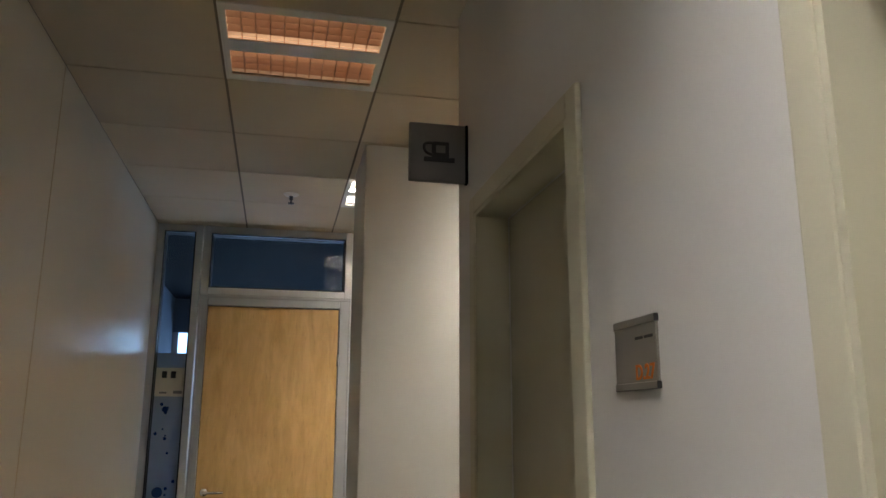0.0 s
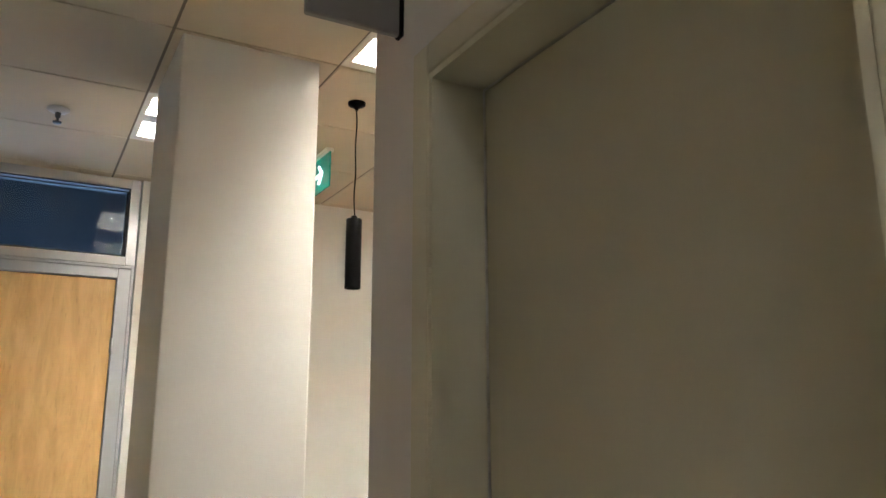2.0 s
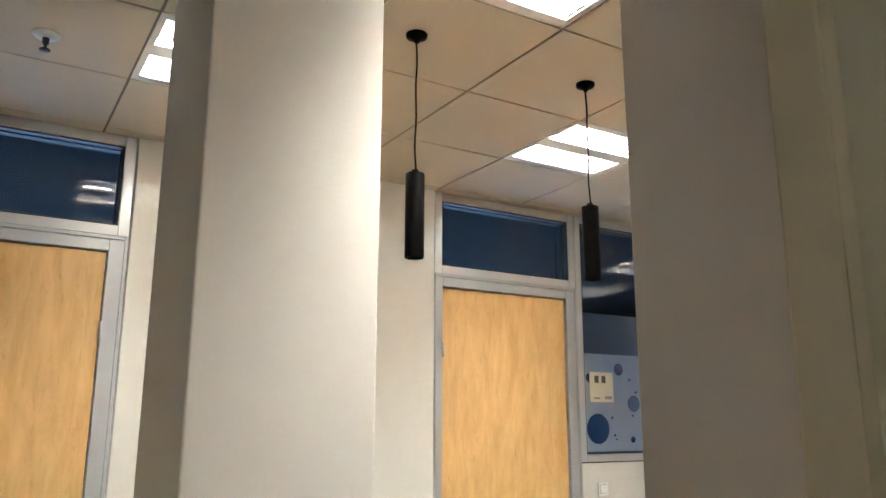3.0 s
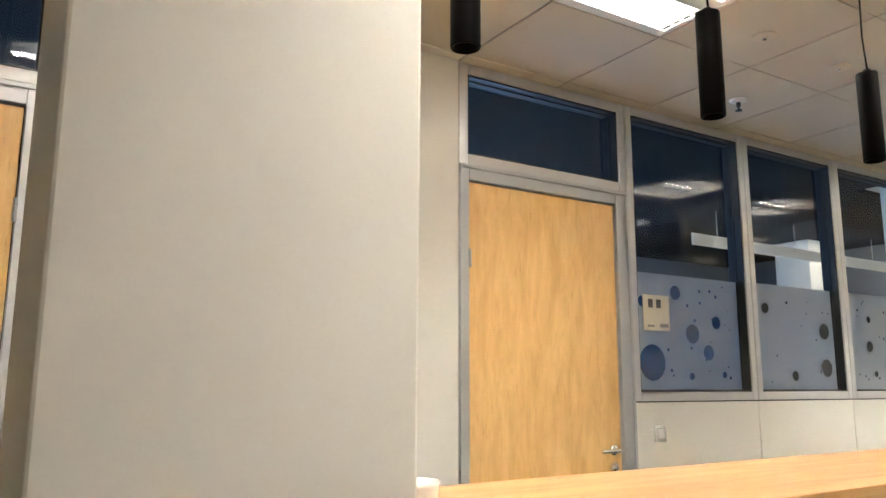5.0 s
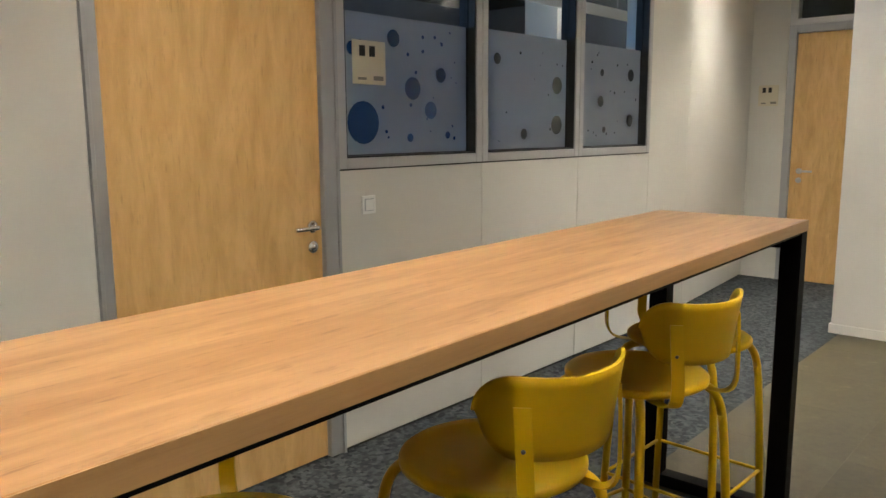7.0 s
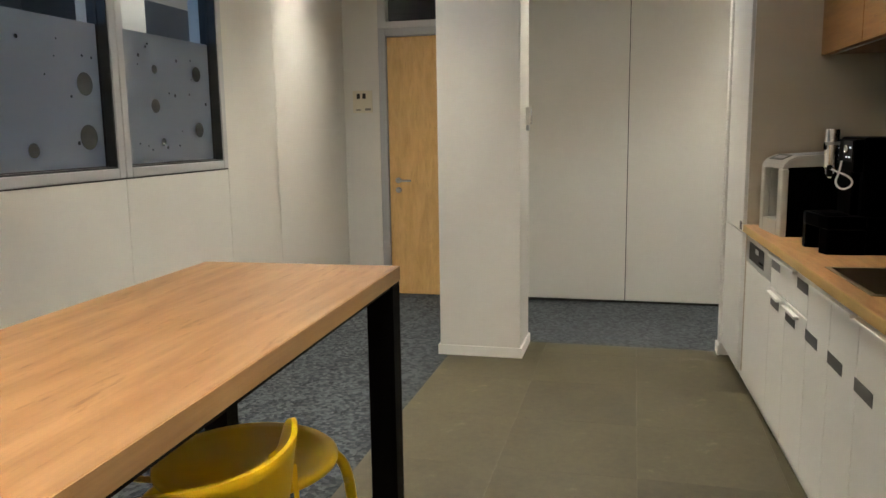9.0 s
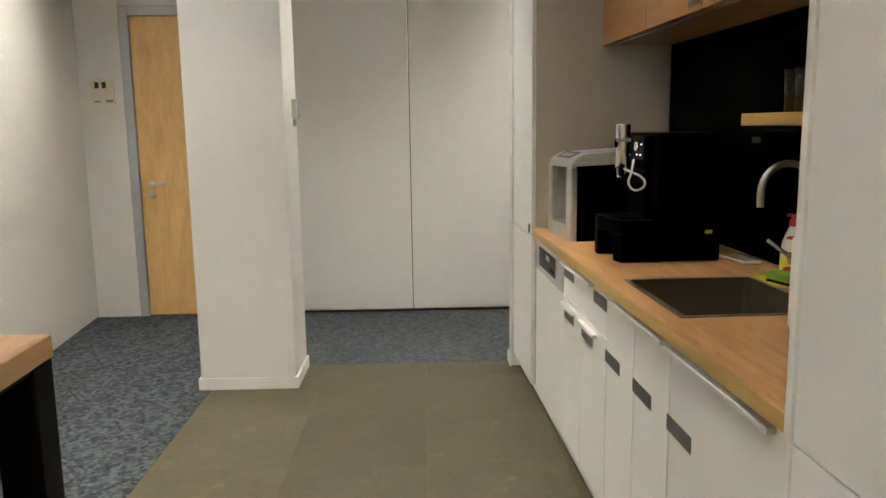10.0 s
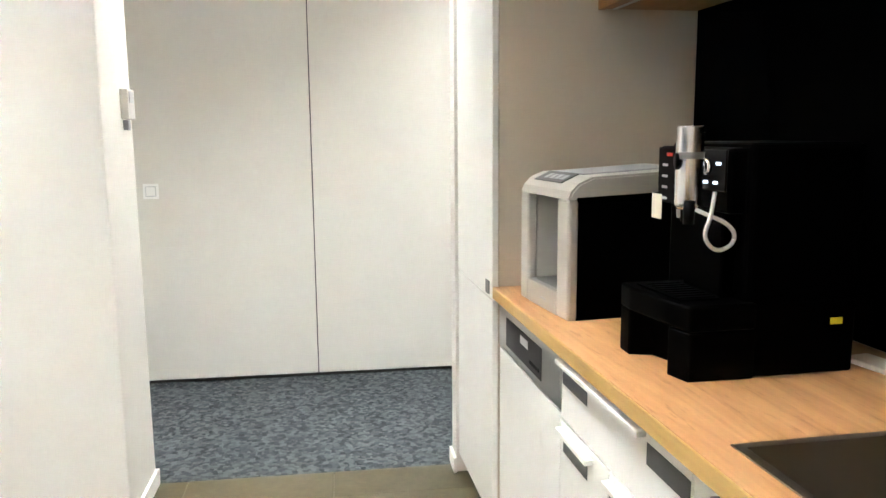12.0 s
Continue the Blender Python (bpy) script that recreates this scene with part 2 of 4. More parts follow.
M_GLASS = pane_glass("window_glass", gain=0.8)
M_TUMBLER = pane_glass("tumbler_glass", (0.88, 0.89, 0.89), 0.03, 1.6, 0.1)
M_FILM = frosted("frosted_film", (0.17, 0.178, 0.178), 0.3)
M_CUT = pane_glass("clear_cutout", (0.75, 0.8, 0.9), 0.02)
M_CARPET = carpet_mat()
M_VINYL = vinyl_mat()
# The dim, blue-tinged look of the office is put into these colours.
M_ROOM_DIM = paint("dim_office_wall", (0.14, 0.16, 0.2), 0.8, 0.04, 900, 0.0, 0.03)
M_CEIL_DIM = paint("dim_office_ceiling", (0.013, 0.0155, 0.021), 0.9, 0.04, 900, 0.0, 0.03)
M_ROOM_DARK = paint("office_floor", (0.035, 0.04, 0.055), 0.9, 0.05, 900, 0.0, 0.03)

# ---- mesh helpers ----


def add_box(bm, x0, y0, z0, x1, y1, z1, bevel=0.0, seg=1):
    r = bmesh.ops.create_cube(bm, size=1.0)
    vs = r["verts"]
    for v in vs:
        v.co = Vector(((x0 + x1) / 2 + v.co.x * (x1 - x0), (y0 + y1) / 2 + v.co.y * (y1 - y0), (z0 + z1) / 2 + v.co.z * (z1 - z0)))
    if bevel:
        es = list({e for v in vs for e in v.link_edges})
        bmesh.ops.bevel(bm, geom=es, offset=bevel, segments=seg, affect='EDGES', profile=0.5)
    return bm


def box(x0, y0, z0, x1, y1, z1, bevel=0.0, seg=1):
    return add_box(bmesh.new(), x0, y0, z0, x1, y1, z1, bevel, seg)


def add_tube(bm, pts, r, seg=10, cap=True):
    """A round bar swept along points."""
    pts = [Vector(p) for p in pts]
    rings = []
    up = None
    for i, p in enumerate(pts):
        a = pts[max(i - 1, 0)]
        c = pts[min(i + 1, len(pts) - 1)]
        d = (c - a).normalized()
        if up is None:
            up = d.orthogonal().normalized()
        up = (up - d * up.dot(d)).normalized()
        side = d.cross(up)
        rr = r[i] if isinstance(r, (list, tuple)) else r
        rings.append([bm.verts.new(p + (up * math.cos(k * math.tau / seg) + side * math.sin(k * math.tau / seg)) * rr) for k in range(seg)])
    for a, c in zip(rings, rings[1:]):
        for k in range(seg):
            f = bm.faces.new((a[k], a[(k + 1) % seg], c[(k + 1) % seg], c[k]))
            f.smooth = True
    if cap:
        bm.faces.new(list(reversed(rings[0])))
        bm.faces.new(rings[-1])
    return bm


def tube(pts, r, seg=10):
    return add_tube(bmesh.new(), pts, r, seg)


def arc(pts, n=8):
    """Rounds a polyline of 3+ points: quadratic bends at the inner points."""
    pts = [Vector(p) for p in pts]
    out = [pts[0]]
    for a, b, c in zip(pts, pts[1:], pts[2:]):
        s = b + (a - b) * 0.5
        e = b + (c - b) * 0.5
        out += [(1 - t) ** 2 * s + 2 * t * (1 - t) * b + t * t * e for t in [i / n for i in range(n + 1)]]
    out.append(pts[-1])
    return out


def lathe(profile, seg=28, at=(0, 0, 0)):
    """Turns (radius, z) pairs round the z axis."""
    bm = bmesh.new()
    rings = []
    for r, z in profile:
        if r < 1e-5:
            rings.append([bm.verts.new((at[0], at[1], at[2] + z))])
        else:
            rings.append([bm.verts.new((at[0] + r * math.cos(k * math.tau / seg), at[1] + r * math.sin(k * math.tau / seg), at[2] + z)) for k in range(seg)])
    for a, b in zip(rings, rings[1:]):
        for k in range(seg):
            k2 = (k + 1) % seg
            if len(a) == 1 and len(b) == 1:
                continue
            if len(a) == 1:
                f = bm.faces.new((a[0], b[k2], b[k]))
            elif len(b) == 1:
                f = bm.faces.new((a[k], a[k2], b[0]))
            else:
                f = bm.faces.new((a[k], a[k2], b[k2], b[k]))
            f.smooth = True
    bmesh.ops.recalc_face_normals(bm, faces=bm.faces)
    return bm


def prism(outline, z0, z1, bevel=0.0):
    """An upright prism over a plan outline."""
    bm = bmesh.new()
    lo = [bm.verts.new((x, y, z0)) for x, y in outline]
    hi = [bm.verts.new((x, y, z1)) for x, y in outline]
    n = len(outline)
    bm.faces.new(list(reversed(lo)))
    bm.faces.new(hi)
    for i in range(n):
        bm.faces.new((lo[i], lo[(i + 1) % n], hi[(i + 1) % n], hi[i]))
    bmesh.ops.recalc_face_normals(bm, faces=bm.faces)
    if bevel:
        bmesh.ops.bevel(bm, geom=list(bm.edges), offset=bevel, segments=2, affect='EDGES', profile=0.5)
    return bm


def mesh_from(name, bm, material):
    me = bpy.data.meshes.new(name)
    bm.normal_update()
    bm.to_mesh(me)
    bm.free()
    me.materials.append(material)
    return me


def part(name, bm, material, parent=None, label=""):
    ob = new(name, mesh_from(name, bm, material))
    if parent is not None:
        ob.parent = parent
    if label:
        ob["label"] = label
    return ob


def thing(name, label, category, at=(0, 0, 0), rz=0.0, group="", kind=""):
    ob = new(name)
    ob.matrix_basis = pose(*at, 0, 0, rz)
    return tagged(ob, label, category, group, kind)


def structure(name, bm, material, label, category):
    return tagged(part(name, bm, material), label, category, kind="structure")


def text_mesh(name, body, size, material, m, parent, label=""):
    cu = bpy.data.curves.new(name, 'FONT')
    cu.body = body
    cu.size = size
    cu.extrude = 0.0006
    cu.offset = 0.0006
    tmp = bpy.data.objects.new(name, cu)
    scene.collection.objects.link(tmp)
    me = bpy.data.meshes.new_from_object(tmp.evaluated_get(bpy.context.evaluated_depsgraph_get()))
    bpy.data.objects.remove(tmp)
    me.materials.clear()
    me.materials.append(material)
    ob = new(name, me)
    ob.parent = parent
    ob.matrix_basis = m
    if label:
        ob["label"] = label
    return ob


# ---- plan ----
CEIL = 2.825
NY = 6.07          # face of the glazed partition
WX = 0.30          # corridor panel wall
RX = 1.705         # wall with the cream doors
EX = 9.68          # far wall
NE = 6.30          # far end of the partition
SPLASH = 2.50      # back wall of the kitchen
FRONT = 3.175      # cabinet fronts

# ---- floor ----
CARPET_Y, CARPET_X = 4.955, 8.33
bm = bmesh.new()
add_box(bm, WX - 0.2, CARPET_Y, -0.12, CARPET_X, NE + 0.1, -0.002)
add_box(bm, CARPET_X + 0.0015, 0.6, -0.12, EX + 0.2, NE + 0.1, -0.002)
add_box(bm, WX - 0.2, -2.7, -0.12, RX + 0.2, 2.9, -0.002)
structure("carpet_floor", bm, M_CARPET, "blue-grey mottled carpet floor", "carpet")
floor = structure("floor", box(WX - 0.2, 2.0, -0.13, CARPET_X, CARPET_Y - 0.002, -0.012), M_GRID, "olive vinyl tile floor", "floor")

# ---- ceiling: tiles in one mesh, with luminaire openings ----
T = 0.6
# (3.9, 3.6), (6.3, 3.6) are unseen guesses; (6.9, 4.8), (8.7, 2.4) added fill light.
LIT = [(1.5, 4.8), (3.3, 4.8), (5.7, 4.8), (6.9, 4.8), (8.1, 5.4), (2.1, 3.6), (3.9, 3.6), (6.3, 3.6), (8.1, 3.6), (8.7, 2.4)]
COOL = [(0.9, 0.6)]
DIM = [(0.9, 3.0)]
holes = {(round((x - 0.9) / T), round((y - 3.6) / T)) for x, y in LIT + COOL + DIM}
bm = bmesh.new()
for i in range(-2, 16):
    for j in range(-11, 6):
        if (i, j) in holes:
            continue
        x0, y0 = 0.9 + T * i, 3.6 + T * j
        xa, xb = max(x0 + 0.006, WX - 0.1), min(x0 + T - 0.006, EX + 0.1)
        ya, yb = max(y0 + 0.004, -2.6), min(y0 + T - 0.004, NE + 0.1)
        if xb - xa > 0.02 and yb - ya > 0.02:
            add_box(bm, xa, ya, CEIL, xb, yb, CEIL + 0.018)
structure("ceiling", bm, M_CEIL, "beige suspended ceiling of square mineral tiles", "ceiling")
bm = bmesh.new()
for i in range(-2, 17):
    add_box(bm, 0.9 + T * i - 0.012, -2.6, CEIL + 0.006, 0.9 + T * i + 0.012, NE + 0.1, CEIL + 0.03)
for j in range(-11, 7):
    add_box(bm, WX - 0.1, 3.6 + T * j - 0.012, CEIL + 0.0065, EX + 0.1, 3.6 + T * j + 0.012, CEIL + 0.0305)
structure("ceiling_grid", bm, M_GRID, "thin dark ceiling grid bars", "ceiling")
structure("ceiling_slab", box(-0.2, -3.0, CEIL + 0.2, EX + 0.4, NE + 0.3, CEIL + 0.3), M_PLENUM, "dark slab above the ceiling", "ceiling")

# ---- walls ----
structure("wall_west", box(WX - 0.12, -2.6, 0, WX, NY + 0.1, CEIL + 0.1), M_LAMINATE, "off-white laminate corridor wall", "wall")
structure("trim", box(WX, 3.615, 0.07, WX + 0.002, 3.621, CEIL - 0.001), M_SIDE, "thin beige joint strip between corridor wall panels", "trim")
# Unseen wall, added to close off the near end of the corridor.
structure("wall_south", box(WX - 0.12, -2.72, 0, RX + 0.2, -2.6, CEIL + 0.1), M_WALL, "unseen off-white wall added to close the corridor", "wall")

DOOR_Z = 2.075
LEAFS = [(0.535, 1.265), (1.973, 2.70)]


def wall_with_openings():
    bm = bmesh.new()
    edges = [-2.6] + [v for o in LEAFS for v in o] + [2.945]
    for a, b in zip(edges[0::2], edges[1::2]):
        add_box(bm, RX, a, 0, RX + 0.16, b, CEIL + 0.1)
    for a, b in LEAFS:
        add_box(bm, RX, a, DOOR_Z, RX + 0.16, b, CEIL + 0.1)
    return bm


structure("wall_east", wall_with_openings(), M_WALL, "grey-white painted corridor wall", "wall")
structure("wall_store", box(RX + 0.16, 2.78, 0, 4.3, 2.945, CEIL + 0.1), M_WALL, "off-white wall beside the tall cabinet", "wall")
structure("wall_kitchen", box(4.3, SPLASH - 0.4, 0, 8.25, SPLASH - 0.2, CEIL + 0.1), M_WALL, "wall behind the kitchen", "wall")
structure("wall_end", box(8.252, 0.6, 0, 8.36, 3.235, CEIL + 0.1), M_WALL, "white wall end beside the tall cabinet", "wall")
# Unseen wall, added to close the passage where it runs on.
structure("wall_back", box(8.1, 0.48, 0, EX + 0.12, 0.6, CEIL + 0.1), M_WALL, "unseen wall added to close the passage", "wall")


def cream_door(y0, y1):
    """A recessed flush door in a steel frame."""
    d = thing("door_1", "closed flush cream door in a cream steel frame", "door", (RX, y0, 0), kind="structure")
    w = y1 - y0
    bm = bmesh.new()
    for a, b in ((-0.055, 0.0), (w, w + 0.055)):
        add_box(bm, -0.014, a, 0, 0.0, b, DOOR_Z + 0.055, 0.004, 2)
    add_box(bm, -0.0145, -0.0, DOOR_Z, -0.0005, w, DOOR_Z + 0.055, 0.004, 2)
    add_box(bm, -0.012, 0.0, 0, 0.085, 0.012, DOOR_Z)
    add_box(bm, -0.012, w - 0.012, 0, 0.085, w, DOOR_Z)
    add_box(bm, -0.0125, 0.012, DOOR_Z - 0.012, 0.085, w - 0.012, DOOR_Z)
    part("door_frame", bm, M_CREAM_F, d)
    part("seal", box(0.1, 0.0125, 0.0, 0.125, w - 0.0125, DOOR_Z - 0.0125), M_GRID, d, "dark door seal")
    part("door_leaf", box(0.088, 0.0145, 0.008, 0.13, w - 0.0145, DOOR_Z - 0.0145, 0.001), M_CREAM, d)
    return d


for a, b in LEAFS:
    cream_door(a, b)

# pillars


def pillar(x0, y0, x1, y1):
    p = structure("pillar", box(x0, y0, 0, x1, y1, CEIL + 0.02, 0.006, 2), M_WALL, "square off-white plastered pillar with low skirting", "pillar")
    s = 0.012
    bm = bmesh.new()
    add_box(bm, x0 - s, y0 - s, 0, x1 + s, y0, 0.065)
    add_box(bm, x0 - s, y1, 0, x1 + s, y1 + s, 0.065)
    add_box(bm, x0 - s, y0, 0, x0, y1, 0.065)
    add_box(bm, x1, y0, 0, x1 + s, y1, 0.065)
    part("skirting", bm, M_BASE, p, "white skirting board")


pillar(1.534, 4.222, 2.03, 4.755)
pillar(7.93, 4.48, 8.32, 5.01)
tagged(part("baseboard", box(8.24, 3.235, 0, 8.372, 3.247, 0.065), M_BASE), "white skirting on the wall end", "baseboard", kind="structure")

# ---- glazed partition ----
TH = 0.1


def partition_wall():
    bm = bmesh.new()
    w = structure("wall_north", box(1.66, NY + 0.012, 0, 3.30, NY + TH, CEIL + 0.1), M_PANEL, "off-white panelled office partition", "wall")
    cuts = [4.352, 5.325, 6.262, 7.19]
    for a, b in zip(cuts, cuts[1:]):
        part("panel", box(a + 0.0015, NY, 0.012, b - 0.0015, NY + 0.012, 1.2553, 0.0015), M_PANEL, w)
        part("panel", box(a, NY + 0.0125, 0.0, b, NY + TH, 1.262), M_PANEL, w)
    for a, b in ((1.66, 2.52), (2.52, 3.30)):
        part("panel", box(a + 0.001, NY, 0.012, b - 0.001, NY + 0.012, CEIL + 0.02, 0.0015), M_PANEL, w)
    x0, x1 = 7.19, EX + 0.05
    part("panel", prism([(x0 + 0.001, NY), (x0 + 0.8, NY + 0.074), (x0 + 0.8, NY + 0.2), (x0 + 0.001, NY + 0.2)], 0.01, CEIL + 0.02), M_PANEL, w)
    part("panel", prism([(x0 + 0.803, NY + 0.0745), (x1, NE + 0.004), (x1, NE + 0.15), (x0 + 0.803, NY + 0.2)], 0.01, CEIL + 0.02), M_PANEL, w)
    # Near-black strips put the shade of the gaps into colour.
    part("gap_shade_strip", box(1.66, NY + 0.006, 0.0, 3.3, NY + 0.0118, 0.012), M_INK, w)
    part("gap_shade_strip", box(4.356, NY - 0.0004, 1.2555, 7.186, NY + 0.0115, 1.2618), M_INK, w)
    part("gap_shade_strip", box(4.36, NY + 0.006, 0.0, 7.19, NY + 0.0118, 0.012), M_INK, w)


partition_wall()


def rect_frame(x0, z0, x1, z1, w, y0, y1, bev=0.003):
    bm = bmesh.new()
    add_box(bm, x0, y0, z0, x0 + w, y1, z1, bev)
    add_box(bm, x1 - w, y0, z0, x1, y1, z1, bev)
    add_box(bm, x0 + w, y0 + 0.0007, z0, x1 - w, y1, z0 + w, bev)
    add_box(bm, x0 + w, y0 + 0.0007, z1 - w, x1 - w, y1, z1, bev)
    return bm


def disc(cx, cz, r, y, seg=24):
    bm = bmesh.new()
    lo = [bm.verts.new((cx + r * math.cos(k * math.tau / seg), y, cz + r * math.sin(k * math.tau / seg))) for k in range(seg)]
    hi = [bm.verts.new((v.co.x, y + 0.001, v.co.z)) for v in lo]
    bm.faces.new(lo)
    bm.faces.new(list(reversed(hi)))
    for k in range(seg):
        bm.faces.new((lo[k], hi[k], hi[(k + 1) % seg], lo[(k + 1) % seg]))
    bmesh.ops.recalc_face_normals(bm, faces=bm.faces)
    return bm


def glazed_unit(x0, x1, z0, z1, film_top, dots, name, label, dot):
    """A framed pane; frosted film with opaque coloured discs for clear cut-outs on its lower part."""
    w = thing(name, label, "window", kind="structure")
    part("window_frame", rect_frame(x0 + 0.002, z0, x1 - 0.002, z1, 0.045, NY - 0.004, NY + TH - 0.01), M_ALU_L, w)
    part("gasket", rect_frame(x0 + 0.0475, z0 + 0.0455, x1 - 0.0475, z1 - 0.0455, 0.012, NY + 0.048, NY + 0.0985, 0), M_GASKET, w)
    part("glazing_bead", rect_frame(x0 + 0.0475, z0 + 0.0455, x1 - 0.0475, z1 - 0.0455, 0.008, NY + 0.004, NY + 0.0475, 0), M_REVEAL, w, "dark glazing bead")
    a, b, c, d = x0 + 0.0595, x1 - 0.0595, z0 + 0.0575, z1 - 0.0575
    g = part("pane", box(a, NY + 0.06, c, b, NY + 0.066, d), M_GLASS, w)
    g.visible_shadow = False
    if film_top:
        cut_film(w, a, b, c, film_top, dots, dot)
    return w


def cut_film(parent, a, b, c, top, dots, dot):
    part("frosted_film", box(a, NY + 0.0582, c, b, NY + 0.0592, top), M_FILM, parent, "frosted film with round dots")
    for cx, cz, r in dots:
        if a + r < cx < b - r and c + r < cz < top - r * 0.3:
            part("dot", disc(cx, cz, r, NY + 0.0568, 20 if r > 0.012 else 10), dot, parent)


# Opaque dots; the light behind clear holes is put into their colour.
M_DOT = paint("dusk_blue_dot", (0.012, 0.042, 0.13), 0.15, 0.1, 10, 0)
M_DOT_G = paint("grey_dot", (0.045, 0.05, 0.05), 0.2, 0.3, 10, 0)


def dot_field(x0, big, seed, n=26):
    rnd = random.Random(seed)
    out = [(x0 + dx, z, r) for dx, z, r in big]
    for _ in range(n):
        out.append((x0 + rnd.uniform(0.12, 0.9), 1.36 + rnd.random() ** 0.8 * 0.54, rnd.choice((0.004, 0.006, 0.006, 0.009))))
    return out


BIG1 = [(0.2, 1.46, 0.095), (0.52, 1.62, 0.053), (0.395, 1.84, 0.039), (0.72, 1.69, 0.036), (0.645, 1.52, 0.042), (0.5, 1.39, 0.02), (0.77, 1.4, 0.018), (0.14, 1.78, 0.03)]
BIG2 = [(0.78, 1.68, 0.05), (0.78, 1.45, 0.055), (0.45, 1.4, 0.03), (0.2, 1.8, 0.03)]
BIG3 = [(0.35, 1.6, 0.035), (0.74, 1.78, 0.04), (0.74, 1.48, 0.04), (0.36, 1.78, 0.022), (0.4, 1.42, 0.02)]
glazed_unit(4.352, 5.325, 1.262, CEIL - 0.004, 1.935, dot_field(4.352, BIG1, 3), "window_1", "aluminium-framed office window with blue-lit frosted dotted film", M_DOT)
glazed_unit(5.325, 6.262, 1.262, CEIL - 0.004, 1.945, dot_field(5.325, BIG2, 5, 10), "window_2", "aluminium-framed office window with grey frosted dotted film", M_DOT_G)
glazed_unit(6.262, 7.19, 1.262, CEIL - 0.004, 1.95, dot_field(6.262, BIG3, 8, 18), "window_3", "aluminium-framed office window with grey frosted dotted film", M_DOT_G)
rs = random.Random(11)
SIDE_DOTS = [(rs.uniform(0.39, 0.53), rs.uniform(0.15, 1.6), rs.choice((0.006, 0.008, 0.011))) for _ in range(34)] + [(0.44, 1.56, 0.02), (0.43, 1.03, 0.034), (0.5, 0.7, 0.03)]
glazed_unit(WX + 0.004, 0.608, 0.05, CEIL - 0.004, 1.935, SIDE_DOTS, "window_4", "narrow glazed sidelight with frosted dotted film", M_DOT)


def lever_handle(parent, x, y, z, side):
    """Steel lever on a round rose with a lock rose below; side is the way that the lever points."""
    h = part("handle", lathe([(0, 0), (0.026, 0), (0.026, 0.006), (0.02, 0.009), (0, 0.009)], 20), M_CHROME, parent, "brushed steel lever handle")
    h.matrix_basis = pose(x, y, z, 90, 0, 0)
    lev = part("lever", tube(arc([(0, 0, 0.005), (0, 0, 0.05), (side * 0.03, 0, 0.055), (side * 0.125, 0, 0.05)], 5), 0.0095, 10), M_CHROME, h)
    k = part("lock_rose", lathe([(0, 0), (0.026, 0), (0.026, 0.006), (0.02, 0.009), (0.009, 0.009), (0.009, 0.014), (0, 0.014)], 20), M_CHROME, parent, "round steel lock rose")
    k.matrix_basis = pose(x, y, z - 0.085, 90, 0, 0)


def office_door(x0, x1, handle_right, name):
    """Beech door with a glazed transom, in an aluminium frame."""
    d = thing(name, "closed beech office door with glazed transom and grey aluminium frame", "door", kind="structure")
    bm = bmesh.new()
    zt = 2.262
    add_box(bm, x0 + 0.003, NY - 0.006, 0, x0 + 0.058, NY + TH, zt + 0.07, 0.003)
    add_box(bm, x1 - 0.085, NY - 0.006, 0, x1 - 0.003, NY + TH, zt + 0.07, 0.003)
    add_box(bm, x0 + 0.058, NY - 0.0055, zt, x1 - 0.085, NY + TH, zt + 0.07, 0.003)
    part("door_frame", bm, M_ALU, d, "grey aluminium door frame")
    part("frame_bead", box(x0 + 0.004, NY - 0.016, 0, x0 + 0.02, NY - 0.0062, zt + 0.069, 0.002), M_ALU, d)
    part("frame_bead", box(x1 - 0.02, NY - 0.016, 0, x1 - 0.004, NY - 0.0062, zt + 0.069, 0.002), M_ALU, d)
    part("frame_bead", box(x0 + 0.0205, NY - 0.016, zt + 0.053, x1 - 0.0205, NY - 0.0057, zt + 0.069, 0.002), M_ALU, d)
    part("seal", box(x0 + 0.0585, NY + 0.03, 0.0, x1 - 0.0855, NY + 0.05, zt - 0.0005), M_GASKET, d)
    leaf = part("door_leaf", box(x0 + 0.062, NY + 0.014, 0.008, x1 - 0.089, NY + 0.06, zt - 0.005, 0.002), M_DOOR, d, "beech veneer door leaf")
    part("transom_frame", rect_frame(x0 + 0.003, zt + 0.072, x1 - 0.003, CEIL - 0.004, 0.05, NY - 0.004, NY + TH - 0.01), M_ALU_L, d, "pale aluminium transom frame")
    part("gasket", rect_frame(x0 + 0.0535, zt + 0.1225, x1 - 0.0535, CEIL - 0.0545, 0.012, NY + 0.048, NY + 0.0985, 0), M_GASKET, d)
    part("glazing_bead", rect_frame(x0 + 0.0535, zt + 0.1225, x1 - 0.0535, CEIL - 0.0545, 0.008, NY + 0.004, NY + 0.0475, 0), M_REVEAL, d)
    g = part("transom_pane", box(x0 + 0.0655, NY + 0.06, zt + 0.1345, x1 - 0.0655, NY + 0.066, CEIL - 0.0665), M_GLASS, d)
    g.visible_shadow = False
    hx = x1 - 0.14 if handle_right else x0 + 0.115
    lever_handle(d, hx, NY + 0.014, 1.03, -1 if handle_right else 1)
    for z in (0.3, 1.9):
        xh = x0 + 0.06 if handle_right else x1 - 0.087
        part("hinge", tube([(xh, NY - 0.008, z - 0.04), (xh, NY - 0.008, z + 0.04)], 0.007, 8), M_ALU, d)
    return d


office_door(0.612, 1.655, False, "door_2")
office_door(3.295, 4.35, True, "door_3")

# ---- far wall with its door ----
D3A, D3B = 5.0, 5.905


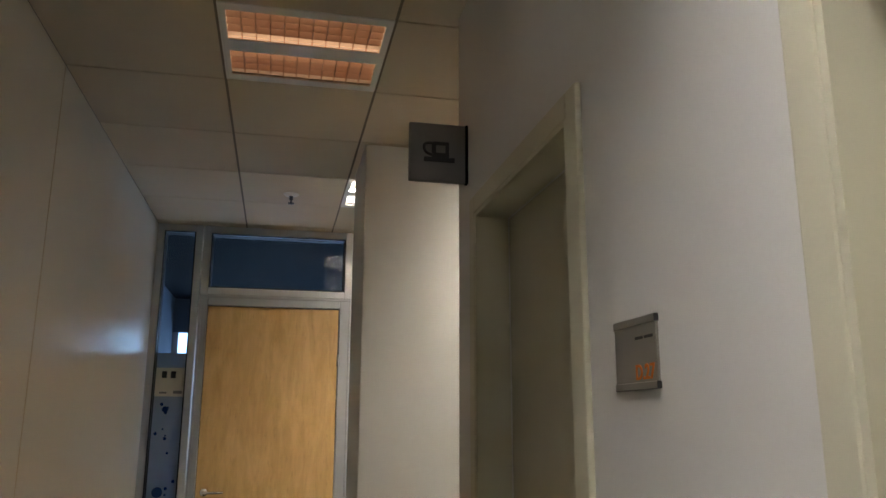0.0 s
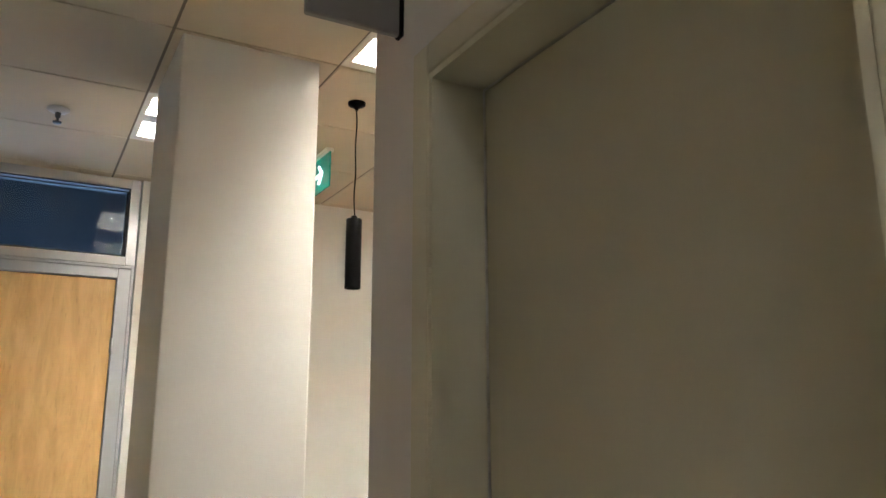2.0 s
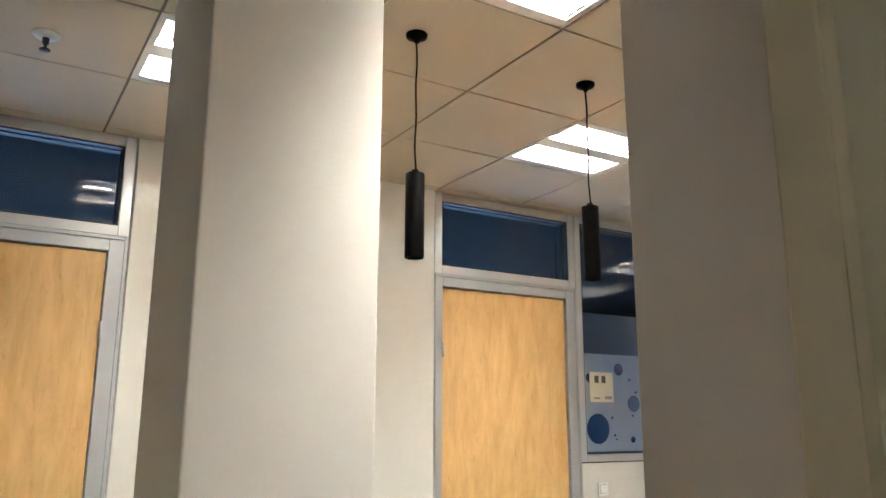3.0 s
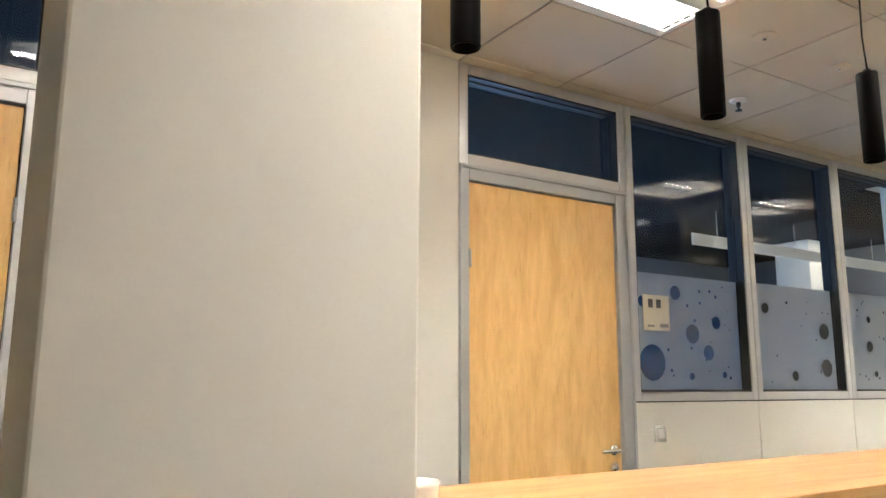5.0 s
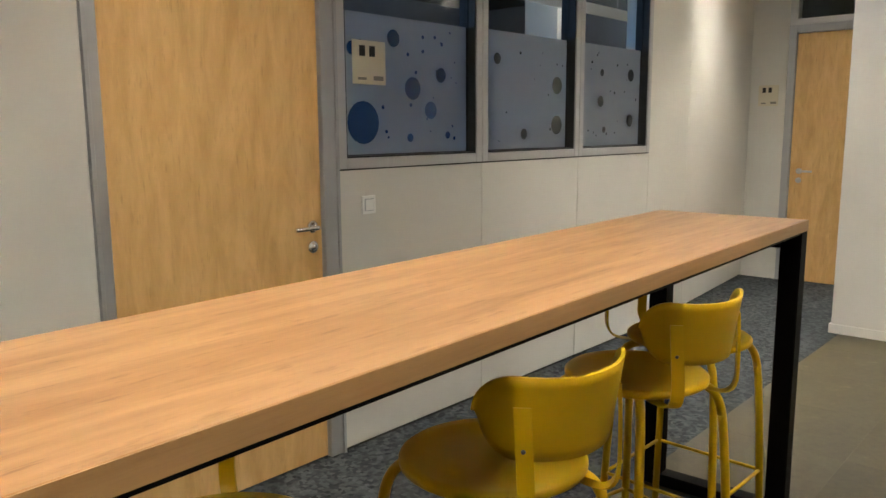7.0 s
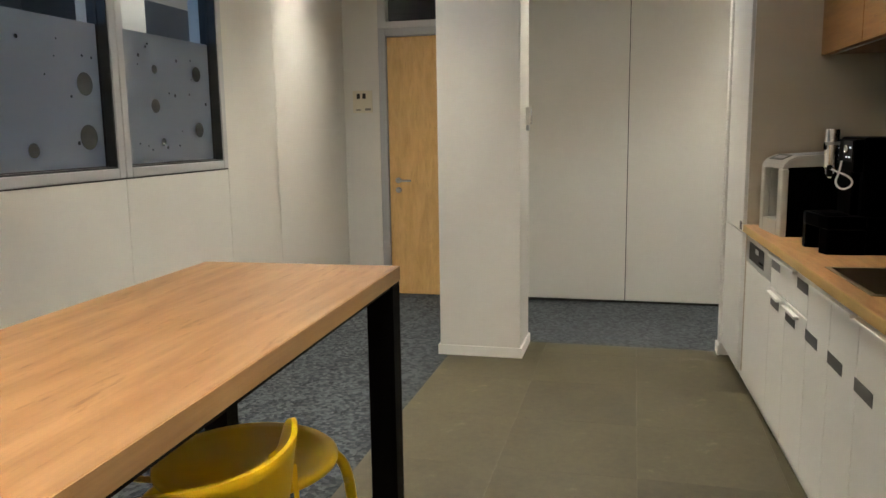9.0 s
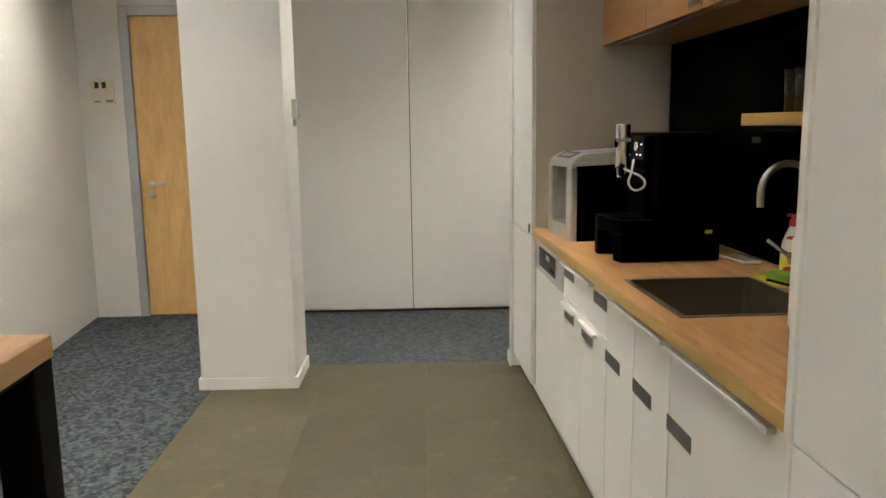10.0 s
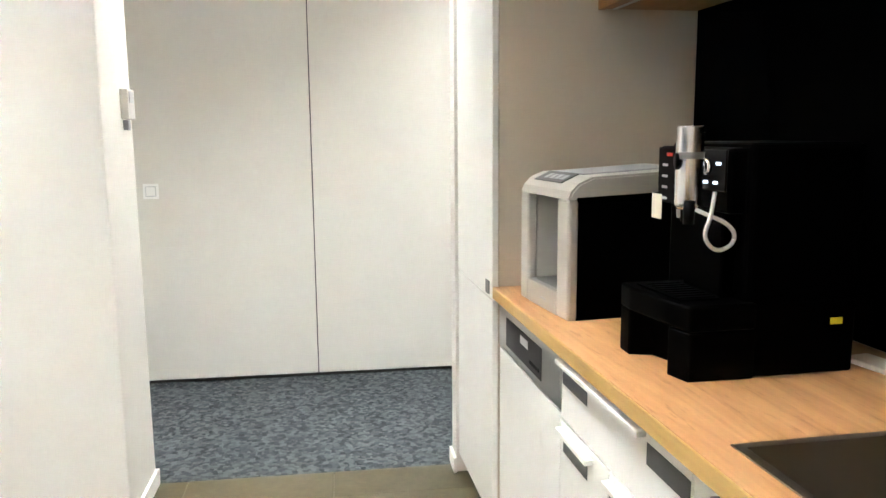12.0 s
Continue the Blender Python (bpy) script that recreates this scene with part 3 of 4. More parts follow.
def far_wall():
    bm = bmesh.new()
    add_box(bm, EX, D3B + 0.07, 0, EX + 0.12, NE + 0.12, CEIL + 0.1)
    w = structure("wall_far", bm, M_PANEL, "off-white panelled far wall with a dark seam", "wall")
    for a, b in ((0.6, 2.15), (2.15, 3.845), (3.845, D3A - 0.07)):
        part("panel", box(EX, a + 0.003, 0.02, EX + 0.03, b - 0.003, CEIL + 0.02, 0.002), M_PANEL, w)
    part("seam_backing", box(EX + 0.012, 0.6, 0.0, EX + 0.12, D3A - 0.07, CEIL + 0.1), M_INK, w)
    d = thing("door_4", "closed beech door with dark transom in a grey frame", "door", kind="structure")
    bm = bmesh.new()
    add_box(bm, EX - 0.006, D3A - 0.068, 0, EX + 0.1, D3A, 2.34, 0.003)
    add_box(bm, EX - 0.006, D3B, 0, EX + 0.1, D3B + 0.068, 2.34, 0.003)
    add_box(bm, EX - 0.0055, D3A, 2.27, EX + 0.1, D3B, 2.34, 0.003)
    part("door_frame", bm, M_ALU, d, "grey aluminium door frame")
    part("door_leaf", box(EX + 0.014, D3A + 0.004, 0.008, EX + 0.06, D3B - 0.004, 2.266, 0.002), M_DOOR, d, "beech veneer door leaf")
    bm = bmesh.new()
    for a, b, c, e in ((D3A - 0.068, D3A, 2.342, CEIL), (D3B, D3B + 0.068, 2.342, CEIL)):
        add_box(bm, EX - 0.004, a, c, EX + 0.09, b, e)
    add_box(bm, EX - 0.0035, D3A, 2.342, EX + 0.09, D3B, 2.395)
    add_box(bm, EX - 0.0035, D3A, CEIL - 0.05, EX + 0.09, D3B, CEIL)
    part("transom_frame", bm, M_ALU_L, d, "pale aluminium transom frame")
    g = part("transom_pane", box(EX + 0.03, D3A, 2.395, EX + 0.036, D3B, CEIL - 0.05), M_GLASS, d)
    g.visible_shadow = False
    # Dark sheet stands in for the dim space behind the pane.
    part("transom_back", box(EX + 0.3, D3A - 0.1, 2.2, EX + 0.32, D3B + 0.1, CEIL + 0.1), M_ROOM_DARK, d)
    h = part("handle", lathe([(0, 0), (0.026, 0), (0.026, 0.008), (0, 0.008)], 20), M_STEEL, d, "brushed steel lever handle")
    h.matrix_basis = pose(EX + 0.014, D3B - 0.085, 1.03, 0, -90, 0)
    part("lever", tube(arc([(0, 0, 0.005), (0, 0, 0.05), (0, -0.03, 0.055), (0, -0.125, 0.05)], 5), 0.0095, 10), M_STEEL, h)
    k = part("lock_rose", lathe([(0, 0), (0.026, 0), (0.026, 0.008), (0, 0.008)], 20), M_STEEL, d, "round steel lock rose")
    k.matrix_basis = pose(EX + 0.014, D3B - 0.085, 0.945, 0, -90, 0)


far_wall()

# ---- offices behind the glass ----
bm = bmesh.new()
Y1 = 9.6
add_box(bm, 0.0, NY + 0.25, -0.1, EX + 0.1, Y1 + 0.1, -0.003)
structure("office_floor", bm, M_ROOM_DARK, "office floor with its dimness in a dark colour", "floor")
bm = bmesh.new()
add_box(bm, -0.1, NY + TH, 0, 0.0, Y1 + 0.1, CEIL + 0.1)
add_box(bm, EX, NE + 0.16, 0, EX + 0.1, Y1 + 0.1, CEIL + 0.1)
add_box(bm, 0.0, Y1, 0, EX, Y1 + 0.1, 0.9)
add_box(bm, 0.0, Y1, 2.45, EX, Y1 + 0.1, CEIL + 0.1)
add_box(bm, 6.6, Y1, 0.9, EX, Y1 + 0.1, 2.45)
structure("dim_office_wall", bm, M_ROOM_DIM, "office walls with their dimness in a dark blue-grey", "wall")
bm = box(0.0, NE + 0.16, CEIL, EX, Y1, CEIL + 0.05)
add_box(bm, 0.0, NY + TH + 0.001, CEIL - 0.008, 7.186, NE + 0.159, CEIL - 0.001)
structure("dim_office_ceiling", bm, M_CEIL_DIM, "office ceiling with its dimness in a near-black colour", "ceiling")
structure("backdrop", box(-2.0, Y1 + 1.5, -1.0, 8.0, Y1 + 1.52, 4.5), M_DUSK, "deep blue evening sky outside the office window", "backdrop")
w5 = thing("window_5", "office facade window with pale frame", "window", kind="structure")
bm = bmesh.new()
for x in (0.0, 1.28, 2.57, 3.86, 5.14, 6.54):
    add_box(bm, x, Y1 + 0.02, 0.9, x + 0.06, Y1 + 0.08, 2.45)
part("window_frame", bm, M_ALU_L, w5)
# Pillar and glowing bar are added to give a bright patch and band.
structure("office_pillar", box(8.74, 7.86, 0, 9.12, 8.25, CEIL, 0.006), M_WALL, "white pillar added for the bright patch in the glass", "pillar")
strip = thing("linear_light", "long pale glowing bar added for the bright band in the glass", "ceiling light", (0, 0, 0))
part("housing", box(6.56, 7.5, 2.5, 9.6, 7.515, 2.6, 0.002), M_STRIP_F, strip, "dimly glowing cream front")
part("tube", tube([(6.64, 7.56, 2.55), (9.58, 7.56, 2.55)], 0.013, 10), M_STRIP, strip, "hidden tube added to light the pillar")
for x in (6.9, 8.0, 9.3):
    part("hanger", tube([(x, 7.52, 2.59), (x, 7.52, CEIL)], 0.004, 6), M_ALU, strip)

# ---- ceiling luminaires ----


def luminaire(x, y, lit, source, blades, cells=11):
    d = thing("ceiling_light", "square recessed louvre ceiling light, " + ("switched on" if lit else "glowing dim peach"), "ceiling light", (x, y, CEIL), group="ceiling lights")
    bm = bmesh.new()
    add_box(bm, 0.004, 0.004, 0.1, T - 0.004, T - 0.004, 0.105)
    for a, b, c, e in ((0.004, 0.004, 0.012, T - 0.004), (T - 0.012, 0.004, T - 0.004, T - 0.004)):
        add_box(bm, a, b, 0.0, c, e, 0.1)
    for b, e in ((0.004, 0.012), (T - 0.012, T - 0.004)):
        add_box(bm, 0.012, b, 0.0, T - 0.012, e, 0.1)
    part("housing", bm, M_BASE, d)
    bm = bmesh.new()
    add_box(bm, 0.0125, 0.0125, 0.001, T - 0.0125, 0.05, 0.006)
    add_box(bm, 0.0125, T - 0.05, 0.001, T - 0.0125, T - 0.0125, 0.006)
    add_box(bm, 0.0125, 0.255, 0.001, T - 0.0125, 0.345, 0.006)
    add_box(bm, 0.0125, 0.05, 0.001, 0.028, 0.255, 0.0055)
    add_box(bm, 0.0125, 0.345, 0.001, 0.028, T - 0.05, 0.0055)
    add_box(bm, T - 0.028, 0.05, 0.001, T - 0.0125, 0.255, 0.0055)
    add_box(bm, T - 0.028, 0.345, 0.001, T - 0.0125, T - 0.05, 0.0055)
    part("face_plate", bm, M_BASE, d)
    for y0, y1 in ((0.05, 0.255), (0.345, 0.55)):
        bm = bmesh.new()
        for k in range(1, cells):
            xx = 0.028 + (T - 0.056) * k / cells
            add_box(bm, xx - 0.0015, y0, 0.004, xx + 0.0015, y1, 0.05)
        for k in (1, 2, 3):
            ym = y0 + (y1 - y0) * k / 4
            add_box(bm, 0.028, ym - 0.0012, 0.005, T - 0.028, ym + 0.0012, 0.049)
        part("louvre", bm, blades, d)
        part("diffuser", box(0.02, y0 - 0.008, 0.054, T - 0.02, y1 + 0.008, 0.058), source, d)
    return d


for x, y in LIT:
    luminaire(x, y, True, M_TUBE, M_LOUVRE)
for x, y in COOL:
    luminaire(x, y, True, M_TUBE_COOL, M_LOUVRE_D)
for x, y in DIM:
    luminaire(x, y, False, M_PEACH, M_LOUVRE_B)


def sprinkler(x, y):
    s = thing("sprinkler", "white ceiling sprinkler with a steel head", "sprinkler", (x, y, CEIL), group="sprinklers")
    part("rose", lathe([(0, 0), (0.046, 0), (0.046, -0.004), (0.036, -0.012), (0.018, -0.016), (0, -0.016)], 24), M_BASE, s)
    part("head", lathe([(0, -0.014), (0.012, -0.014), (0.011, -0.036), (0.006, -0.04), (0.005, -0.054), (0.018, -0.057), (0.018, -0.062), (0, -0.063)], 16), M_DGREY, s, "dark deflector head")


sprinkler(1.19, 5.17)
sprinkler(4.815, 5.70)



def ceiling_sensor(x, y):
    s = thing("ceiling_sensor", "small round beige ceiling sensor with a glinting lens", "sensor", (x, y, CEIL), group="ceiling sensors")
    part("body", lathe([(0, 0), (0.05, 0), (0.05, -0.004), (0.042, -0.009), (0.02, -0.012), (0, -0.012)], 28), M_CEIL, s)
    part("lens", lathe([(0, -0.01), (0.012, -0.011), (0.01, -0.018), (0, -0.02)], 16), M_CHROME, s, "small glossy lens")


ceiling_sensor(4.27, 5.15)
ceiling_sensor(4.85, 5.17)


def pendant(x, y):
    p = thing("pendant_light", "slim black cylinder pendant light on a black cord", "pendant light", (x, y, CEIL), group="pendants over the table")
    part("canopy", lathe([(0, 0), (0.038, 0), (0.036, -0.012), (0.012, -0.022), (0.006, -0.034), (0, -0.034)], 24), M_BLACK, p)
    pts = [(0.003 * math.sin(k * 1.1), 0.003 * math.cos(k * 0.8), -0.03 - k * (0.5 - 0.03) / 12) for k in range(13)]
    part("cord", tube(pts, 0.0032, 8), M_BLACK, p)
    part("shade", lathe([(0, -0.495), (0.012, -0.495), (0.014, -0.505), (0.031, -0.508), (0.032, -0.512), (0.032, -0.792), (0.031, -0.795), (0.027, -0.795), (0.026, -0.76), (0, -0.76)], 28), M_BLACK, p)


for x in (2.292, 3.063, 3.815):
    pendant(x, 4.495)

# exit sign
ex = thing("exit_sign", "green illuminated emergency exit sign under the ceiling", "exit sign", (2.385, 5.2, CEIL))
part("bracket", box(-0.02, -0.14, -0.02, 0.02, 0.14, 0.0, 0.003), M_BASE, ex)
part("sign_face", box(-0.004, -0.15, -0.20, 0.004, 0.15, -0.02, 0.002), M_EXIT, ex)
bm = bmesh.new()
add_tube(bm, [(-0.004, 0.055, -0.11), (-0.004, -0.045, -0.11)], 0.009, 8)
add_tube(bm, [(-0.004, -0.004, -0.066), (-0.004, -0.05, -0.11)], 0.009, 8)
add_tube(bm, [(-0.004, -0.004, -0.154), (-0.004, -0.05, -0.11)], 0.009, 8)
add_box(bm, -0.0052, 0.08, -0.165, -0.0042, 0.13, -0.055)
part("symbol", bm, M_EXITW, ex, "white arrow and doorway symbol")

# projecting cup sign
cs = thing("projecting_sign", "dark grey square projecting sign with a black cup symbol", "sign", (1.52, 2.83, 2.203))
part("plate", box(0, -0.008, 0, 0.186, 0.008, 0.188, 0.003), M_SIGN, cs)
part("bracket", box(0.176, -0.011, -0.002, 0.185, 0.011, 0.19, 0.002), M_BLACK, cs)
bm = bmesh.new()
add_box(bm, 0.07, -0.0105, 0.078, 0.124, -0.0085, 0.092)
add_box(bm, 0.07, -0.0105, 0.117, 0.124, -0.0085, 0.128)
add_box(bm, 0.07, -0.0105, 0.092, 0.083, -0.0085, 0.117)
add_box(bm, 0.113, -0.0105, 0.092, 0.124, -0.0085, 0.117)
add_box(bm, 0.046, -0.0105, 0.0625, 0.142, -0.0085, 0.0775)
add_tube(bm, arc([(0.074, -0.0095, 0.124), (0.044, -0.0095, 0.122), (0.048, -0.0095, 0.092), (0.074, -0.0095, 0.084)], 5), 0.0045, 8)
part("symbol", bm, M_INK, cs, "black cup and saucer symbol")

# door number plate
dp = thing("door_plate", "brushed metal door number plate with orange number", "door sign", (RX, 1.663, 1.537))
part("plate", box(-0.005, 0.003, 0.006, 0.0, 0.145, 0.104, 0.001), M_PLATE, dp)
part("rail", box(-0.007, 0.003, 0.098, 0.0, 0.1455, 0.111, 0.0015), M_PLATE, dp)
part("rail", box(-0.007, 0.003, 0.0, 0.0, 0.1455, 0.012, 0.0015), M_PLATE, dp)
part("end_cap", box(-0.0068, 0.0015, 0.099, 0.0, 0.003, 0.1105), M_INK, dp)
part("end_cap", box(-0.0068, 0.0015, 0.0005, 0.0, 0.003, 0.0115), M_INK, dp)
text_mesh("number", "D.27", 0.032, M_ORANGE, Matrix.Translation((-0.0057, 0.073, 0.016)) @ pose(0, 0, 0, 90, 0, -90), dp, "orange number")
bm = bmesh.new()
for a, b in ((0.012, 0.04), (0.044, 0.07)):
    add_box(bm, -0.0058, a, 0.0765, -0.0052, b, 0.081)
part("lettering", bm, M_INK, dp, "small dark lettering bar")

# ---- bar table ----
TA = 2.1
table = thing("bar_table", "long high bar table with oak top and black steel legs", "bar table", (5.042, 4.38, 0), TA)
TL, TW, TZ, TT = 2.955, 0.55, 1.11, 0.039
top = part("tabletop", box(-TL, 0.002, TZ - TT, -0.002, TW, TZ, 0.002, 2), M_TABLE, table, "oak laminate tabletop")
part("edge_band", box(-TL, 0.0, TZ - TT + 0.0005, 0.0, 0.002, TZ - 0.001), M_EDGE, top, "darker oak edge band")
part("edge_band", box(-0.002, 0.002, TZ - TT + 0.0005, 0.0, TW, TZ - 0.001), M_EDGE, top, "darker oak edge band")


def leg_frame(x0):
    for y in (0.0015, TW - 0.0715):
        part("leg", box(x0, y, 0, x0 + 0.07, y + 0.07, TZ - TT - 0.001, 0.003), M_BLACK, table, "black steel leg")
    part("cross_bar", box(x0, 0.072, TZ - TT - 0.06, x0 + 0.07, TW - 0.072, TZ - TT - 0.001, 0.003), M_BLACK, table)
    part("foot_bar", box(x0, 0.072, 0, x0 + 0.07, TW - 0.072, 0.05, 0.003), M_BLACK, table)


leg_frame(-0.0715)
leg_frame(-TL + 0.02)
part("stretcher", box(-TL + 0.09, 0.006, TZ - TT - 0.009, -0.073, 0.046, TZ - TT - 0.001), M_BLACK, table)
part("stretcher", box(-TL + 0.09, TW - 0.1, TZ - TT - 0.03, -0.073, TW - 0.06, TZ - TT - 0.001), M_BLACK, table)

# ---- bar stools ----


def bar_stool():
    s = thing("bar_stool", "yellow steel bar stool with round seat and curved backrest", "bar stool", group="stools at the bar table")
    zs, r = 0.738, 0.202
    part("seat", lathe([(0, 0.004), (r * 0.5, 0.002), (r * 0.85, 0.004), (r * 0.96, 0.008), (r, 0.002), (r, -0.008), (r * 0.96, -0.014), (0, -0.014)], 40, (0, 0, zs)), M_YELLOW, s)
    for sx in (-1, 1):
        for sy in (-1, 1):
            a = math.atan2(sy, sx)
            c, n = math.cos(a), math.sin(a)
            pts = arc([(0.1 * c, 0.1 * n, zs - 0.024), (0.228 * c, 0.228 * n, zs - 0.024), (0.255 * c, 0.255 * n, zs - 0.2), (0.285 * c, 0.285 * n, 0.0)], 7)
            part("leg", tube(pts, 0.0125, 10), M_YELLOW, s)
    k = 0.272 * math.sqrt(0.5)
    for a, b in (((-k, -k), (k, -k)), ((k, -k), (k, k)), ((k, k), (-k, k)), ((-k, k), (-k, -k))):
        part("footrest", tube([(*a, 0.25), (*b, 0.25)], 0.006, 8), M_YELLOW, s)
    # curved backrest with rounded ends
    bm = bmesh.new()
    R, zc, hh, th, nu, nv, back = 0.187, 0.914, 0.082, 0.008, 48, 8, 0.083
    lim = radians(66)
    grid = []
    for side in (0, 1):
        rows = []
        for i in range(nu + 1):
            u = math.sin(math.pi / 2 * (-1 + 2 * i / nu))
            q = max(0.0, (abs(u) - 0.64) / 0.36)
            e = math.sqrt(max(0.0, 1 - q * q))
            col = []
            for j in range(nv + 1):
                v = -1 + 2 * j / nv
                ang = -math.pi / 2 + u * lim
                rr = R + (th if side else 0) + 0.012 * v
                col.append(bm.verts.new((rr * math.cos(ang), rr * math.sin(ang) - back, zc + v * hh * max(e, 0.06) + 0.014 * u * u)))
            rows.append(col)
        grid.append(rows)
    for side in (0, 1):
        for i in range(nu):
            for j in range(nv):
                q = (grid[side][i][j], grid[side][i + 1][j], grid[side][i + 1][j + 1], grid[side][i][j + 1])
                f = bm.faces.new(q if side else tuple(reversed(q)))
                f.smooth = True
    for i in range(nu):
        for j in (0, nv):
            bm.faces.new((grid[0][i][j], grid[0][i + 1][j], grid[1][i + 1][j], grid[1][i][j]))
    for j in range(nv):
        for i in (0, nu):
            bm.faces.new((grid[0][i][j], grid[0][i][j + 1], grid[1][i][j + 1], grid[1][i][j]))
    bmesh.ops.recalc_face_normals(bm, faces=bm.faces)
    part("backrest", bm, M_YELLOW, s)
    for sx in (-1, 1):
        bm = bmesh.new()
        pts = arc([(sx * 0.09, -0.13, zs - 0.022), (sx * 0.112, -0.236, zs - 0.022), (sx * 0.117, -0.234, zs + 0.1), (sx * 0.119, -0.226, zc + 0.03)], 6)
        d = 0.016
        rings = []
        for q in pts:
            out = Vector((sx * 0.66, -0.751, 0))
            tan = Vector((0.751, sx * 0.66, 0))
            rings.append([bm.verts.new(q + tan * (a * d) + out * (b * 0.004 + 0.012)) for a, b in ((-1, -1), (1, -1), (1, 1), (-1, 1))])
        for a, b in zip(rings, rings[1:]):
            for m in range(4):
                bm.faces.new((a[m], a[(m + 1) % 4], b[(m + 1) % 4], b[m]))
        bm.faces.new(rings[0])
        bm.faces.new(rings[-1])
        bmesh.ops.recalc_face_normals(bm, faces=bm.faces)
        u = part("upright", bm, M_YELLOW, s)
        part("bolt", lathe([(0, 0), (0.005, 0), (0.004, 0.003), (0, 0.003)], 10, (0, 0, 0)), M_DGREY, u).matrix_basis = pose(sx * 0.1285, -0.242, zc - 0.05, 90, 0, sx * 41)
    return s


stool = bar_stool()
stool.matrix_basis = pose(3.43, 4.525, 0, 0, 0, -13)
copy_thing(stool, pose(4.15, 4.565, 0, 0, 0, -14))
copy_thing(stool, pose(2.83, 4.64, 0, 0, 0, 170))
copy_thing(stool, pose(4.63, 4.62, 0, 0, 0, 178))

# ---- things on the table ----
cup = thing("cup", "white porcelain cappuccino cup on the bar table", "cup", (2.158, 4.462, TZ))
part("bowl", lathe([(0, 0.002), (0.027, 0), (0.03, 0.004), (0.04, 0.015), (0.045, 0.036), (0.047, 0.06), (0.0485, 0.068), (0.0465, 0.068), (0.043, 0.042), (0.036, 0.014), (0, 0.01)], 32), M_PORC, cup)
part("handle", tube(arc([(-0.05, 0.0, 0.062), (-0.085, 0.0, 0.062), (-0.08, 0.0, 0.025), (-0.045, 0.0, 0.022)], 6), 0.006, 8), M_PORC, cup)



def table_bottle(x, y, h, cap, body, label):
    b = thing("bottle", label, "bottle", (x, y, TZ))
    g = part("body", lathe([(0, 0), (0.026, 0), (0.029, 0.004), (0.029, h * 0.55), (0.024, h * 0.68), (0.012, h * 0.76), (0.0115, h * 0.9), (0, h * 0.9)], 24), body, b)
    part("label_band", lathe([(0.0293, h * 0.12), (0.0295, h * 0.3), (0.0293, h * 0.48)], 24), M_CARD, b, "pale printed label")
    part("cap", lathe([(0, h * 0.86), (0.014, h * 0.86), (0.014, h * 0.98), (0.011, h), (0, h)], 18), cap, b)


table_bottle(2.137, 4.62, 0.16, M_GOLD, M_TUMBLER, "clear syrup bottle with gold cap on the bar table")
table_bottle(2.142, 4.71, 0.178, M_RED, M_BLUEGREY, "blue-grey sauce bottle with red cap on the bar table")

sy = thing("sweetener_packet", "small yellow packet lying beside the cup", "packet", (2.112, 4.43, TZ), 75)
part("packet", box(-0.03, -0.018, 0, 0.03, 0.018, 0.006, 0.002), M_LIME, sy)

# ---- kitchen ----
built = set(scene.objects)
KX0, KX1 = 5.08, 7.66
CT = 0.92


def tall_cabinet(x0, x1, name_label, handle_x, end=0.0):
    c = thing("tall_cabinet", name_label, "cabinet", (0, 0, 0), group="tall kitchen cabinets")
    part("body", box(x0, SPLASH, 0.08, x1, 3.178, CEIL - 0.06, 0.0015), M_SIDE, c, "beige laminate carcass with its shade in the colour")
    part("plinth", box(x0, SPLASH, 0, x1, 3.15, 0.08), M_WHITE_C, c)
    if end:
        part("end_panel", box(x1 - end, 3.1785, 0.0, x1, 3.206, CEIL - 0.06, 0.002), M_WHITE_C, c, "white end panel")
    for z0, z1 in ((0.082, 0.872), (0.876, CEIL - 0.062)):
        d = part("door", box(x0 + 0.002, 3.18, z0, x1 - 0.002 - end, 3.2, z1, 0.0015), M_WHITE_C, c, "white cabinet door")
        zz = z1 - 0.04 if z0 < 0.5 else z0 + 0.01
        if z0 > 0.5:
            part("handle", box(handle_x, 3.2, zz, handle_x + 0.05, 3.203, zz + 0.045), M_DGREY, d, "dark recessed grip plate")
    return c


tall_cabinet(KX1, 8.25, "white tall kitchen cabinet with beige side darkened for shade", 7.7)
tall_cabinet(4.5, KX0, "white tall kitchen cabinet with white edge panel", 4.52, 0.022)

SX0, SX1, SY0, SY1 = 5.79, 6.29, 2.7, 3.12
wt = thing("worktop", "oak laminate kitchen worktop with inset sink", "worktop")
bm = bmesh.new()
add_box(bm, KX0, SPLASH, CT - 0.04, SX0, 3.195, CT)
add_box(bm, SX1, SPLASH, CT - 0.04, KX1, 3.195, CT)
add_box(bm, SX0, SPLASH, CT - 0.04, SX1, SY0, CT)
add_box(bm, SX0, SY1, CT - 0.04, SX1, 3.195, CT)
bmesh.ops.remove_doubles(bm, verts=bm.verts, dist=0.0001)
part("slab", bm, M_COUNTER, wt)
part("front_edge", box(KX0, 3.195, CT - 0.04, KX1, 3.2, CT - 0.0005, 0.002), M_WEDGE, wt, "yellowish oak front edge")


